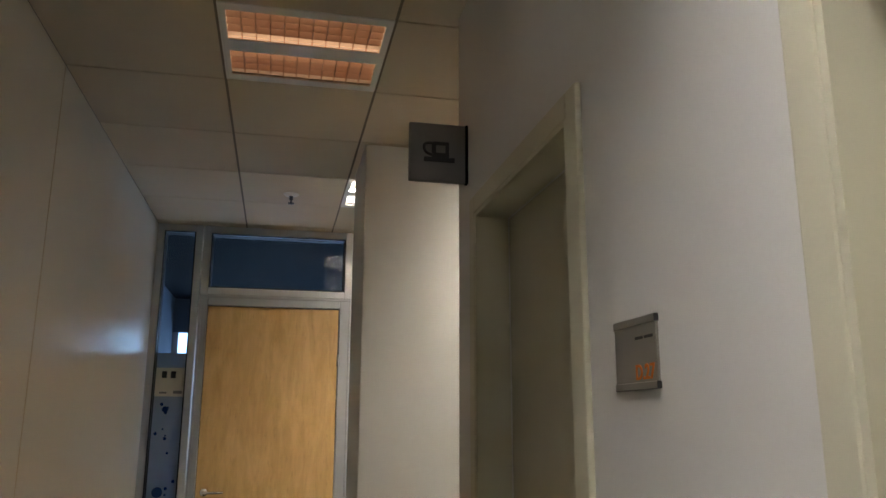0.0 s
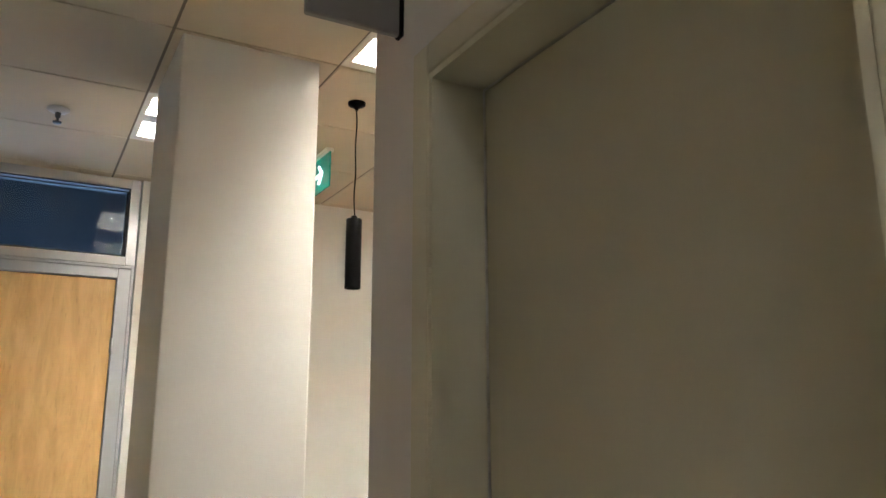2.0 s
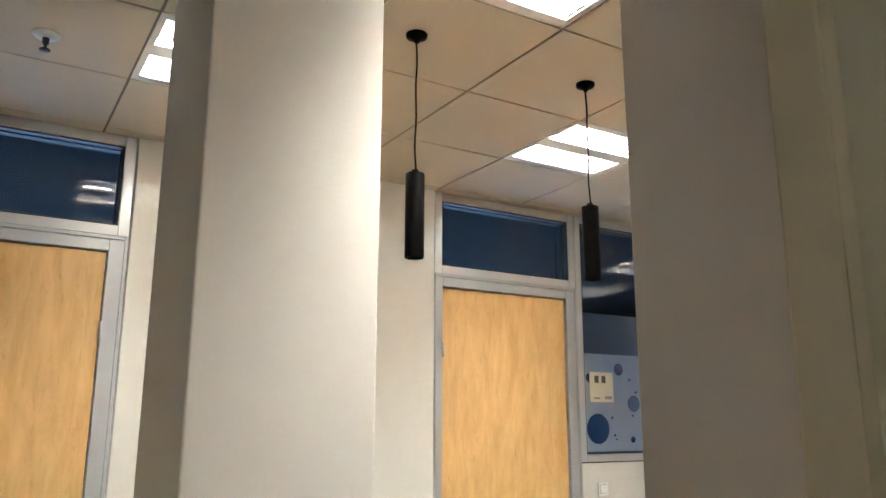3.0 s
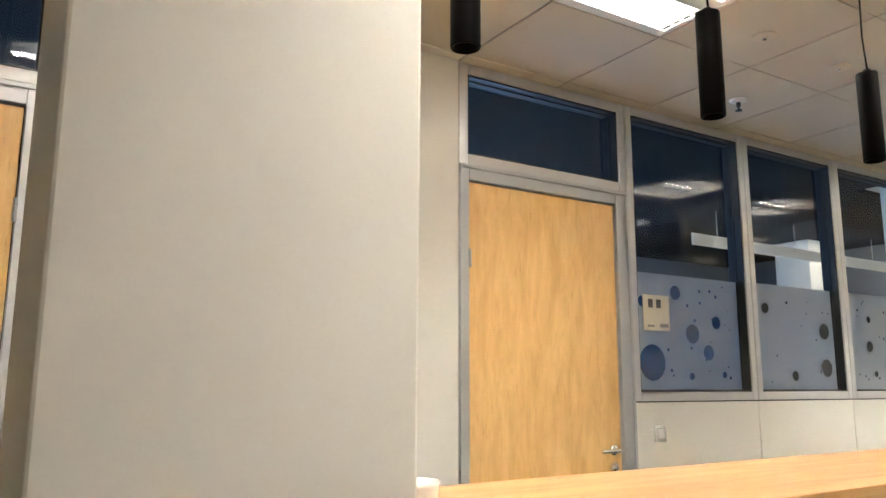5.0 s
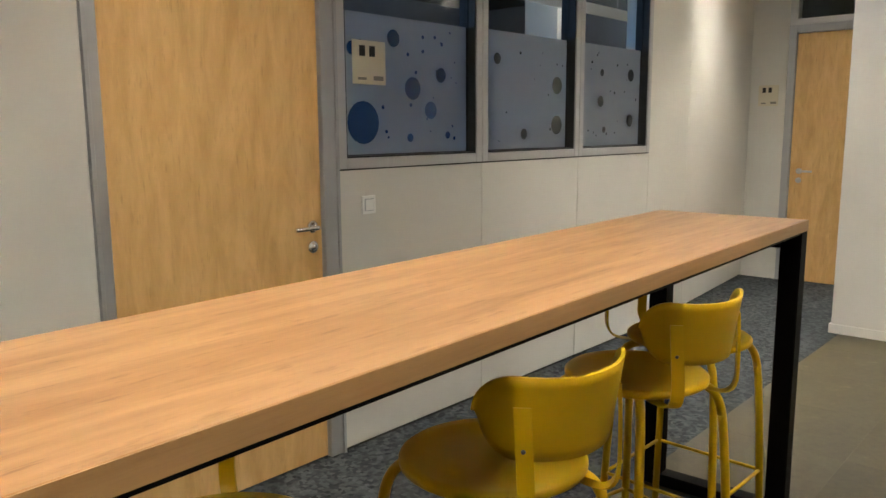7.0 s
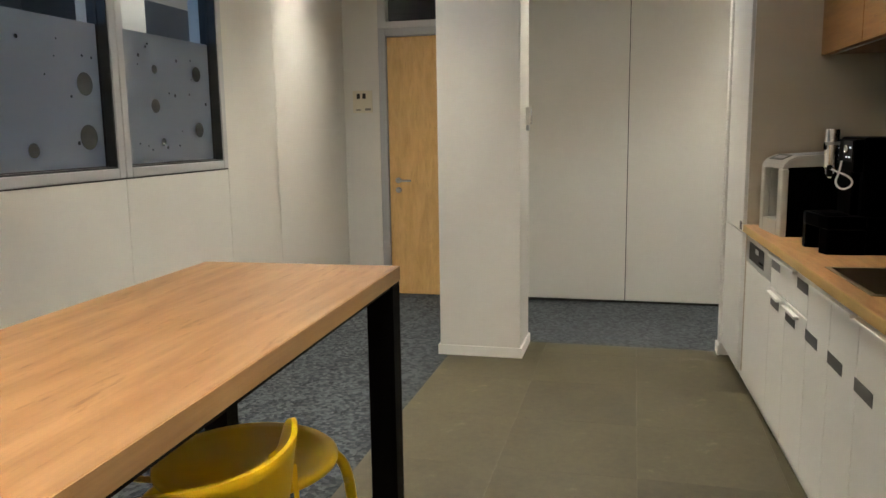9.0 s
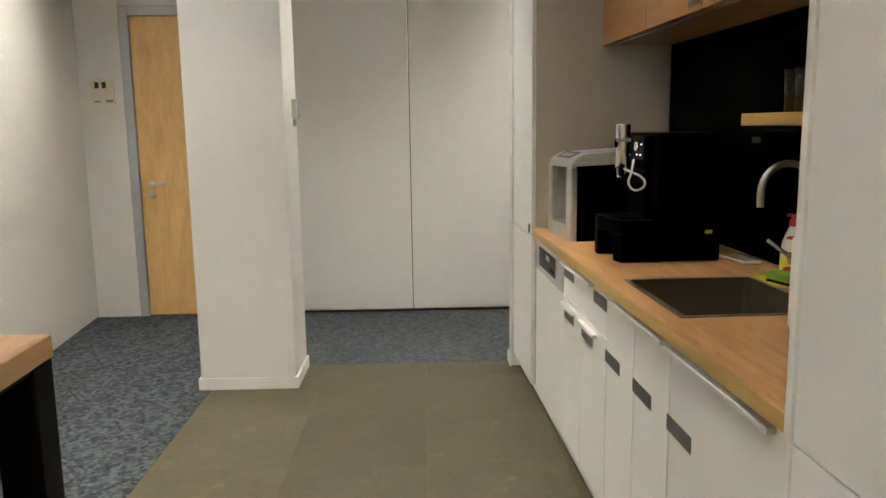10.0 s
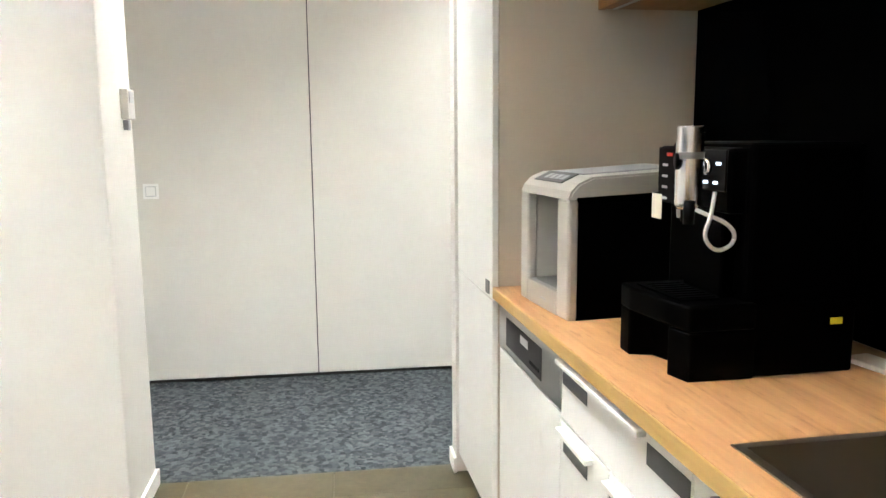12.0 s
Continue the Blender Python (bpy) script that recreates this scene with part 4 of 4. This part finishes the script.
def sink():
    s = thing("sink", "dark brushed steel inset kitchen sink", "sink")
    bm = bmesh.new()
    r = 0.012
    z = CT + 0.003
    add_box(bm, SX0 - r, SY0 - r, CT, SX1 + r, SY0 + 0.006, z)
    add_box(bm, SX0 - r, SY1 - 0.006, CT, SX1 + r, SY1 + r, z)
    add_box(bm, SX0 - r, SY0 + 0.006, CT, SX0 + 0.006, SY1 - 0.006, z)
    add_box(bm, SX1 - 0.006, SY0 + 0.006, CT, SX1 + r, SY1 - 0.006, z)
    part("rim", bm, M_SINK, s)
    d, t, q, rc = 0.17, 0.004, 0.045, 0.028
    loops = []
    bm = bmesh.new()
    for inset, z in [(0.001, CT)] + [(0.004 + q * (1 - math.cos(a)), CT - d + q * (1 - math.sin(a))) for a in [math.pi / 2 * k / 5 for k in range(6)]]:
        x0, y0, x1, y1 = SX0 + inset, SY0 + inset, SX1 - inset, SY1 - inset
        ring = []
        for cx, cy, a0 in ((x1 - rc, y1 - rc, 0), (x0 + rc, y1 - rc, 90), (x0 + rc, y0 + rc, 180), (x1 - rc, y0 + rc, 270)):
            for k in range(6):
                a = radians(a0 + 18 * k)
                ring.append(bm.verts.new((cx + rc * math.cos(a), cy + rc * math.sin(a), z)))
        loops.append(ring)
    for a, b in zip(loops, loops[1:]):
        for k in range(24):
            bm.faces.new((a[k], b[k], b[(k + 1) % 24], a[(k + 1) % 24])).smooth = True
    bm.faces.new(loops[-1])
    bmesh.ops.recalc_face_normals(bm, faces=bm.faces)
    for f in bm.faces:
        f.normal_flip()
    part("bowl", bm, M_SINK, s, "brushed steel bowl with rounded corners")
    part("drain", lathe([(0, 0.004), (0.03, 0.004), (0.045, 0.002), (0.045, 0)], 24, ((SX0 + SX1) / 2, (SY0 + SY1) / 2, CT - d + t)), M_STEEL, s, "steel drain")
    part("overflow", rect_frame(5.93, CT - 0.085, 5.99, CT - 0.055, 0.003, SY0 + 0.0055, SY0 + 0.0095, 0), M_STEEL, s)


sink()

units = [
    (7.022, 7.658, "dishwasher"),
    (6.34, 7.02, "drawers"),
    (5.73, 6.338, "sink"),
    (KX0 + 0.002, 5.728, "end"),
]


def grip(parent, x, z):
    part("handle", box(x, FRONT, z - 0.022, x + 0.17, FRONT + 0.0015, z + 0.022), M_DGREY, parent, "dark recessed grip plate")


def lip(parent, x0, x1, z):
    part("lip", box(x0, FRONT, z, x1, FRONT + 0.022, z + 0.014, 0.002), M_WHITE_C, parent, "white finger lip")


def front(parent, x0, x1, z0, z1):
    return part("front", box(x0 + 0.002, FRONT - 0.02, z0, x1 - 0.002, FRONT, z1, 0.0015), M_WHITE_C, parent)


def base_unit(x0, x1, label):
    u = thing("base_cabinet", label, "cabinet", group="kitchen base cabinets")
    part("body", box(x0, SPLASH, 0.06, x1, FRONT - 0.022, CT - 0.23), M_WHITE_C, u)
    part("plinth", box(x0, SPLASH, 0, x1, FRONT - 0.025, 0.06), M_WHITE_C, u)
    return u


u = base_unit(7.022, 7.658, "white built-in dishwasher with steel control strip")
u["category"] = "dishwasher"
front(u, 7.022, 7.658, 0.065, 0.715)
cp = part("control_panel", box(7.024, FRONT - 0.02, 0.72, 7.656, FRONT + 0.002, 0.862, 0.002), M_STEEL, u, "brushed steel control panel")
part("display", box(7.18, FRONT + 0.002, 0.745, 7.56, FRONT + 0.004, 0.84, 0.001), M_INK, cp, "dark control display")
part("screen", box(7.31, FRONT + 0.004, 0.8, 7.39, FRONT + 0.005, 0.825), M_ALU_L, cp)
for k in range(5):
    part("button", box(7.2 + k * 0.02, FRONT + 0.004, 0.765, 7.21 + k * 0.02, FRONT + 0.006, 0.775), M_BLACK, cp)

u = base_unit(6.34, 7.02, "white kitchen cabinet with drawer over two doors")
f = front(u, 6.34, 7.02, 0.705, 0.862)
grip(f, 6.835, 0.82)
grip(f, 6.345, 0.82)
lip(f, 6.52, 7.01, 0.85)
f = front(u, 6.7, 7.02, 0.065, 0.7)
grip(f, 6.825, 0.642)
lip(f, 6.79, 7.0, 0.672)
f = front(u, 6.34, 6.698, 0.065, 0.7)
grip(f, 6.52, 0.642)
lip(f, 6.46, 6.69, 0.672)

u = base_unit(5.73, 6.338, "white kitchen sink cabinet with two doors")
f = front(u, 6.035, 6.338, 0.065, 0.862)
grip(f, 6.18, 0.645)
lip(f, 6.037, 6.25, 0.85)
f = front(u, 5.73, 6.033, 0.065, 0.862)
grip(f, 5.87, 0.645)
lip(f, 5.76, 6.031, 0.85)
u = base_unit(KX0 + 0.002, 5.728, "white kitchen end cabinet with one wide front")
f = front(u, KX0 + 0.002, 5.728, 0.065, 0.862)
grip(f, 5.57, 0.645)
lip(f, 5.16, 5.722, 0.848)

bs = structure("backsplash", box(KX0, SPLASH - 0.01, CT + 0.001, KX1 - 0.001, SPLASH, 1.9), M_BSPL, "glossy black glass kitchen splashback", "backsplash")


def wall_cupboard(x0, x1, gripped):
    c = thing("wall_cupboard", "oak laminate wall cupboard above the worktop", "cabinet", group="oak wall cupboards")
    z0 = 1.82
    part("body", box(x0, SPLASH + 0.002, z0 + 0.004, x1, 2.83, CEIL - 0.25), M_CUPB, c)
    d = part("door", box(x0 + 0.0015, 2.83, z0, x1 - 0.0015, 2.85, CEIL - 0.25, 0.0015), M_CUPB, c)
    part("light_channel", box(x0 + 0.001, 2.79, z0 + 0.0005, x1 - 0.001, 2.802, z0 + 0.0038), M_ALU_L, c, "pale underside channel")
    if gripped:
        part("handle", box(x0 + 0.03, 2.85, z0 + 0.02, x0 + 0.12, 2.8515, z0 + 0.04), M_DGREY, d, "dark grip plate")


for a, b, h in ((7.0, 7.658, False), (6.42, 6.998, True), (5.76, 6.418, True), (KX0 + 0.002, 5.758, True)):
    wall_cupboard(a, b, h)

shelf = thing("wall_shelf", "thick oak shelf on the black splashback", "shelf")
part("board", box(KX0 + 0.002, SPLASH + 0.001, 1.43, 6.372, 2.718, 1.47, 0.002), M_SHELF, shelf)


def tumbler(x, y, h):
    g = thing("glass", "clear straight drinking glass on the shelf", "glass", (x, y, 1.4702), group="glasses on the shelf")
    part("body", lathe([(0, 0.0), (0.026, 0.0), (0.031, h), (0.029, h), (0.0245, 0.012), (0, 0.012)], 24), M_TUMBLER, g)


rg = random.Random(4)
for i in range(8):
    for j in range(2):
        tumbler(6.2 - i * 0.07 + rg.uniform(-0.006, 0.006), 2.635 - j * 0.068 + rg.uniform(-0.006, 0.006), 0.135 if i < 4 else 0.16)

# tap
tap = thing("kitchen_tap", "brushed steel swan-neck kitchen tap", "tap", (6.02, 2.65, CT))
part("base", lathe([(0, 0), (0.025, 0), (0.025, 0.004), (0.0205, 0.009), (0.0205, 0.088), (0, 0.088)], 24), M_STEEL, tap)
part("valve_body", tube([(0.0, -0.036, 0.098), (0.0, -0.034, 0.098), (0.006, 0.052, 0.112), (0.006, 0.054, 0.112)], [0.017, 0.019, 0.019, 0.017], 18), M_CHROME, tap)
neck = [(0, -0.006, 0.1), (0, -0.006, 0.315)] + [(0, 0.076 - 0.082 * math.cos(a), 0.315 + 0.085 * math.sin(a)) for a in [math.pi * k / 16 for k in range(17)]] + [(0, 0.158, 0.27)]
part("spout", tube(neck, 0.0105, 14), M_STEEL, tap)
part("collar", lathe([(0.0108, 0.112), (0.0135, 0.112), (0.0135, 0.15), (0.0108, 0.152)], 18, (0, -0.006, 0)), M_STEEL, tap)
part("lever", tube([(0.006, 0.05, 0.116), (0.014, 0.08, 0.136), (0.026, 0.118, 0.168)], [0.0075, 0.0065, 0.006], 12), M_CHROME, tap)

dsp = thing("soap_dispenser", "slim steel soap dispenser with a long spout", "soap dispenser", (5.8, 2.655, CT))
part("post", lathe([(0, 0), (0.022, 0), (0.022, 0.005), (0.013, 0.01), (0.013, 0.15), (0.016, 0.155), (0.016, 0.2), (0, 0.202)], 20), M_STEEL, dsp)
part("spout", tube([(0.0, 0.0, 0.17), (0.12, -0.02, 0.178), (0.27, -0.045, 0.185)], [0.006, 0.005, 0.005], 10), M_STEEL, dsp)
sk = thing("wall_socket", "dark grey flush socket on the black splashback", "socket", (6.7, SPLASH, 1.372))
part("plate", box(-0.032, 0, -0.011, 0.032, 0.006, 0.011, 0.002), M_DGREY, sk)

# washing-up things
bt = thing("soap_bottle", "white washing-up liquid bottle with red cap", "bottle", (6.195, 2.6, CT), 30)
b1 = part("bottle", lathe([(0, 0), (0.043, 0), (0.047, 0.006), (0.047, 0.08), (0.042, 0.13), (0.026, 0.17), (0.017, 0.188), (0, 0.188)], 28), M_PORC, bt, "white plastic bottle")
b1.scale = (1.0, 0.62, 1.0)
part("cap", lathe([(0, 0.186), (0.019, 0.186), (0.019, 0.206), (0.012, 0.214), (0.012, 0.224), (0, 0.226)], 20), M_RED, bt, "red flip cap")
part("spout", box(-0.002, -0.006, 0.214, 0.03, 0.006, 0.224, 0.002), M_RED, bt)


def label_patch(name, material, r0, z0, z1, a0, a1, label):
    """A printed patch that follows the bottle's front."""
    bm = bmesh.new()
    n = 12
    cols = []
    for k in range(n + 1):
        a = radians(a0 + (a1 - a0) * k / n)
        cut = math.sin(math.pi * k / n) ** 0.5 if 0 < k < n else 0.15
        zm, zh = (z0 + z1) / 2, (z1 - z0) / 2 * cut
        cols.append([bm.verts.new((r0 * math.cos(a), r0 * 0.62 * math.sin(a), zm + q * zh)) for q in (-1, 1)])
    for a, b in zip(cols, cols[1:]):
        bm.faces.new((a[0], b[0], b[1], a[1]))
    part(name, bm, material, bt, label)


label_patch("label", M_LABEL, 0.0476, 0.02, 0.105, 50, 150, "yellow label patch")
label_patch("logo", M_RED, 0.048, 0.03, 0.055, 65, 135, "red logo patch")
label_patch("logo", M_RED, 0.0365, 0.138, 0.155, 60, 140, "red logo patch")
cl = thing("dishcloth", "yellow folded dishcloth behind the sink", "cloth", (6.2, 2.635, CT))
part("cloth", box(-0.09, -0.055, 0, 0.09, 0.055, 0.006, 0.002), M_LIME, cl)
sp = thing("sponge", "green scouring sponge on a yellow cloth", "sponge", (6.16, 2.645, CT + 0.006), 15)
part("foam", box(-0.05, -0.033, 0.008, 0.05, 0.033, 0.034, 0.006, 2), M_GREEN, sp)
part("scourer", box(-0.05, -0.033, 0.0, 0.05, 0.033, 0.0078, 0.002), M_BLACK, sp, "black scouring pad")

roll = thing("paper_towel_roll", "standing roll of white kitchen paper", "paper roll", (5.65, 2.837, CT))
part("paper", lathe([(0.019, 0.0), (0.056, 0.0), (0.0575, 0.003), (0.0575, 0.226), (0.056, 0.229), (0.02, 0.229), (0.019, 0.2)], 40), M_PAPER, roll)
part("core", lathe([(0.019, 0.002), (0.019, 0.227), (0.0175, 0.227), (0.0175, 0.002)], 24), M_CARD, roll, "brown cardboard core")


def ice_maker():
    """Grey-fronted countertop dispenser with black flanks."""
    m = thing("water_dispenser", "silver countertop water dispenser with black sides", "dispenser", (7.15, 3.118, CT), 5)
    w, d, h = 0.35, 0.42, 0.393
    part("flank", box(-0.001, -d, 0.0, 0.012, -0.025, h - 0.045, 0.004), M_BLACK_S, m, "black side panel")
    part("flank", box(w - 0.012, -d, 0.0, w + 0.001, -0.025, h - 0.045, 0.004), M_BLACK_S, m, "black side panel")
    # curved silver hood
    bm = bmesh.new()
    prof = [(0.0, h - 0.062), (-0.008, h - 0.04), (-0.03, h - 0.018), (-0.07, h - 0.002), (-0.2, h + 0.004), (-d, h + 0.016), (-d, h - 0.048), (-0.03, h - 0.062)]
    a = [bm.verts.new((-0.004, y, z)) for y, z in prof]
    b = [bm.verts.new((w + 0.004, y, z)) for y, z in prof]
    n = len(prof)
    bm.faces.new(a)
    bm.faces.new(list(reversed(b)))
    for i in range(n):
        bm.faces.new((a[i], b[i], b[(i + 1) % n], a[(i + 1) % n]))
    bmesh.ops.recalc_face_normals(bm, faces=bm.faces)
    bmesh.ops.bevel(bm, geom=[e for e in bm.edges if abs(e.verts[0].co.x - e.verts[1].co.x) < 1e-5], offset=0.006, segments=2, affect='EDGES')
    part("hood", bm, M_SILVER, m)
    bm = bmesh.new()
    add_box(bm, -0.003, -0.03, 0.0, 0.075, 0.0, h - 0.063, 0.008, 2)
    add_box(bm, w - 0.06, -0.03, 0.0, w + 0.003, -0.0, h - 0.063, 0.008, 2)
    add_box(bm, 0.075, -0.03, 0.0, w - 0.06, -0.001, 0.07, 0.003)
    part("front_frame", bm, M_SILVER, m)
    part("recess", box(0.07, -0.16, 0.06, w - 0.055, -0.15, h - 0.063), M_ALU, m)
    part("recess_side", box(0.066, -0.15, 0.06, 0.074, -0.03, h - 0.063), M_SILVER, m)
    part("recess_side", box(w - 0.062, -0.15, 0.06, w - 0.054, -0.03, h - 0.063), M_SILVER, m)
    part("drip_grille", box(0.08, -0.15, 0.062, w - 0.065, -0.01, 0.072, 0.002), M_STEEL, m)
    tp = part("top_strip", box(0.09, -0.36, 0.0, w - 0.06, -0.085, 0.004, 0.001), M_ALU, m, "grey ventilation strip")
    tp.matrix_basis = pose(0, 0.0, h - 0.0068, -2.94, 0, 0)
    kp = part("key_panel", box(0.09, -0.03, 0.0, w - 0.06, 0.028, 0.003, 0.001), M_DGREY, m, "dark key panel")
    kp.matrix_basis = pose(0, -0.045, h - 0.012, -24, 0, 0)
    for k in range(4):
        part("key", box(0.11 + k * 0.036, -0.012, 0.003, 0.135 + k * 0.036, 0.014, 0.0045), M_ALU, kp)
    part("logo", box(0.15, 0.0, 0.03, 0.19, 0.0012, 0.034), M_ALU, m)


ice_maker()


def coffee_machine():
    m = thing("coffee_machine", "black automatic coffee machine with chrome spout", "coffee machine", (6.62, 3.06, CT))
    w, d = 0.37, 0.4
    # body behind the spout
    part("body", box(0.0, -d, 0.0, w - 0.02, -0.14, 0.485, 0.012, 2), M_BLACK_S, m, "black plastic housing")
    part("shoulder", box(0.02, -0.15, 0.34, w - 0.03, -0.105, 0.475, 0.008, 2), M_BLACK_S, m)
    part("column", box(0.05, -0.15, 0.16, w - 0.16, -0.11, 0.35, 0.004), M_BLACK_S, m)
    # drip tray block with an arched front
    bm = bmesh.new()
    front_line = [(-0.012, -0.012), (0.05, 0.004), (0.065, -0.03), (0.13, -0.045), (0.19, -0.03), (0.205, 0.022), (0.26, 0.02), (0.26, -0.16), (-0.012, -0.16)]
    part("tray_base", prism(front_line, 0.0, 0.105, 0.004), M_BLACK_S, m)
    top_line = [(-0.014, -0.012), (0.06, 0.006), (0.14, 0.016), (0.2, 0.024), (0.263, 0.02), (0.263, -0.16), (-0.014, -0.16)]
    part("tray_top", prism(top_line, 0.1055, 0.16, 0.006), M_BLACK_S, m)
    tr = part("grille", prism([(0.03, -0.012), (0.22, 0.0), (0.22, -0.1), (0.03, -0.1)], 0.1605, 0.165, 0.001), M_BLACK_S, m)
    for k in range(8):
        part("slat", box(0.04 + k * 0.022, -0.095, 0.165, 0.047 + k * 0.022, -0.015, 0.168), M_BLACK, tr)
    sx = 0.03
    sp = part("spout", lathe([(0, 0.52), (0.026, 0.52), (0.0275, 0.517), (0.0275, 0.366), (0.024, 0.354), (0, 0.354)], 28, (sx, -0.02, 0)), M_CHROME, m, "chrome spout column")
    part("band", lathe([(0.028, 0.455), (0.028, 0.468)], 28, (sx, -0.02, 0)), M_STEEL, sp)
    part("nozzle", lathe([(0, 0.372), (0.018, 0.372), (0.016, 0.335), (0, 0.335)], 16, (sx + 0.012, -0.02, 0)), M_STEEL, sp)
    part("nozzle", lathe([(0, 0.372), (0.012, 0.372), (0.011, 0.325), (0, 0.325)], 16, (sx - 0.02, -0.012, 0)), M_BLACK, sp)
    part("nozzle", tube([(sx - 0.004, -0.01, 0.37), (sx - 0.004, -0.01, 0.33)], 0.008, 10), M_BLACK, sp)
    kn = part("badge", lathe([(0, 0), (0.017, 0), (0.017, 0.004), (0.011, 0.006), (0, 0.006)], 24), M_BLACK, sp, "round dark badge")
    kn.matrix_basis = pose(sx + 0.0, 0.006, 0.45, -90, 0, -14)
    hose = arc([(-0.03, -0.044, 0.392), (-0.032, -0.036, 0.34), (-0.034, -0.02, 0.304), (-0.036, -0.046, 0.273), (-0.036, -0.082, 0.285), (-0.036, -0.089, 0.31), (-0.035, -0.067, 0.332), (-0.03, -0.035, 0.345), (-0.015, -0.012, 0.357)], 6)
    part("milk_hose", tube(hose, 0.0042, 10), M_PORC, m, "white milk hose")
    pn = part("key_panel", box(0.03, -0.105, 0.385, 0.16, -0.1, 0.472, 0.002), M_BLACK, m, "black key panel with lit symbols")
    ring = part("dial", lathe([(0.012, 0), (0.017, 0), (0.017, 0.01), (0.012, 0.01), (0.012, 0)], 24), M_CHROME, pn)
    ring.matrix_basis = pose(0.1, -0.1, 0.435, -90, 0, 0)
    for x, z in ((0.06, 0.4), (0.1, 0.4), (0.05, 0.44)):
        part("lit_key", box(x, -0.0998, z, x + 0.016, -0.0985, z + 0.005), M_LED, pn)
    lk = part("side_keys", box(0.23, -0.105, 0.345, 0.335, -0.1, 0.472, 0.002), M_BLACK, m)
    for k in range(4):
        part("lit_key", box(0.285, -0.0998, 0.35 + k * 0.026, 0.31, -0.0985, 0.356 + k * 0.026), M_ALU_L, lk)
    part("red_lamp", box(0.262, -0.0998, 0.452, 0.29, -0.0985, 0.46), M_RED, lk)
    part("price_tag", box(0.31, -0.1, 0.3, 0.36, -0.098, 0.36), M_CARD, m, "small pale tag")
    part("foot_block", box(-0.003, -d + 0.005, 0.0, 0.05, -0.161, 0.158, 0.004), M_BLACK_S, m)
    part("sticker", box(-0.0048, -d + 0.037, 0.105, -0.003, -d + 0.065, 0.119), M_LABEL, m, "yellow sticker")


coffee_machine()

# papers behind the machine
pp = thing("paper_napkins", "small pile of white napkins behind the machine", "napkins", (6.6, 2.59, CT), 8)
part("napkin", box(-0.09, -0.035, 0, 0.09, 0.035, 0.012, 0.003), M_PAPER, pp)

# the whole kitchen run stands a little askew
askew = Matrix.Translation((7.66, 3.2, 0)) @ pose(0, 0, 0, 0, 0, 2.2) @ Matrix.Translation((-7.66, -3.2, 0))
for ob in list(scene.objects):
    if ob not in built and ob.parent is None:
        ob.matrix_basis = askew @ ob.matrix_basis

# ---- wall fittings ----


def wall_switch(name, label, m, w=0.081, h=0.081):
    s = tagged(new(name), label, "switch")
    s.matrix_basis = m
    part("frame", box(-w / 2, -0.009, -h / 2, w / 2, 0, h / 2, 0.003, 2), M_SWITCH, s)
    part("gap", box(-w * 0.33, -0.0098, -h * 0.33, w * 0.33, -0.0091, h * 0.33), M_ALU, s)
    part("rocker", box(-w * 0.3, -0.0135, -h * 0.3, w * 0.3, -0.01, h * 0.3, 0.002), M_SWITCH, s)
    return s


wall_switch("light_switch", "white square light switch on the partition", pose(4.515, NY, 1.1))
wall_switch("light_switch", "white light switch on the far wall", pose(EX, 4.74, 1.12, 0, 0, -90), 0.085, 0.085)

th = tagged(new("thermostat"), "white wall thermostat with a small display on the pillar", "thermostat")
th.matrix_basis = pose(8.21, 4.48, 1.5)
part("case", box(-0.045, -0.03, -0.01, 0.045, 0, 0.1, 0.004, 2), M_PORC, th)
part("display", box(-0.03, -0.032, 0.05, 0.03, -0.0302, 0.09), M_ALU, th)
part("pin", box(-0.02, -0.02, -0.05, 0.01, 0, -0.012, 0.003), M_ALU, th)


def notice(name, label, m, w, h, on_glass=False):
    n = tagged(new(name), label, "door sign")
    n.matrix_basis = m
    part("card", box(-w / 2, -0.004, -h / 2, w / 2, 0, h / 2, 0.001), M_CARD, n)
    for x in (-0.3, 0.0):
        part("picture", box(w * x, -0.0052, h * 0.14, w * (x + 0.17), -0.0042, h * 0.38), M_INK, n)
    part("print", box(w * 0.12, -0.0052, -h * 0.4, w * 0.42, -0.0042, -h * 0.3), M_PLATE, n)
    part("print", box(-w * 0.35, -0.0052, -h * 0.4, -w * 0.1, -0.0042, -h * 0.34), M_PLATE, n)


notice("room_notice", "cream room notice with small dark pictures on the glass", pose(4.59, NY + 0.056, 1.722), 0.2, 0.19)
notice("room_notice", "cream room notice with small dark pictures on the sidelight", pose(0.46, NY + 0.056, 1.74), 0.19, 0.19)
notice("room_notice", "grey room notice with small dark pictures beside the door", pose(EX, 6.13, 1.722, 0, 0, -90), 0.18, 0.19)

# ---- vinyl tiles ----
TS = 0.6
tile_mesh = mesh_from("tile", box(0.0002, 0.0002, -0.011, TS - 0.0002, TS - 0.0002, 0.0, 0.0003), M_VINYL)
nx0 = 0.9
for i in range(-1, 13):
    for j in range(5):
        x, y = nx0 + i * TS, CARPET_Y - 0.002 - (j + 1) * TS
        if x + TS > CARPET_X:
            continue
        t = new("tile", tile_mesh)
        t.parent = floor
        t.matrix_basis = pose(x, y, 0)
rest = CARPET_X - (nx0 + 12 * TS)
cut_mesh = mesh_from("tile", box(0.0008, 0.0008, -0.011, rest - 0.0008, TS - 0.0008, 0.0, 0.0008), M_VINYL)
for j in range(5):
    t = new("tile", cut_mesh)
    t.parent = floor
    t.matrix_basis = pose(nx0 + 12 * TS, CARPET_Y - 0.002 - (j + 1) * TS, 0)
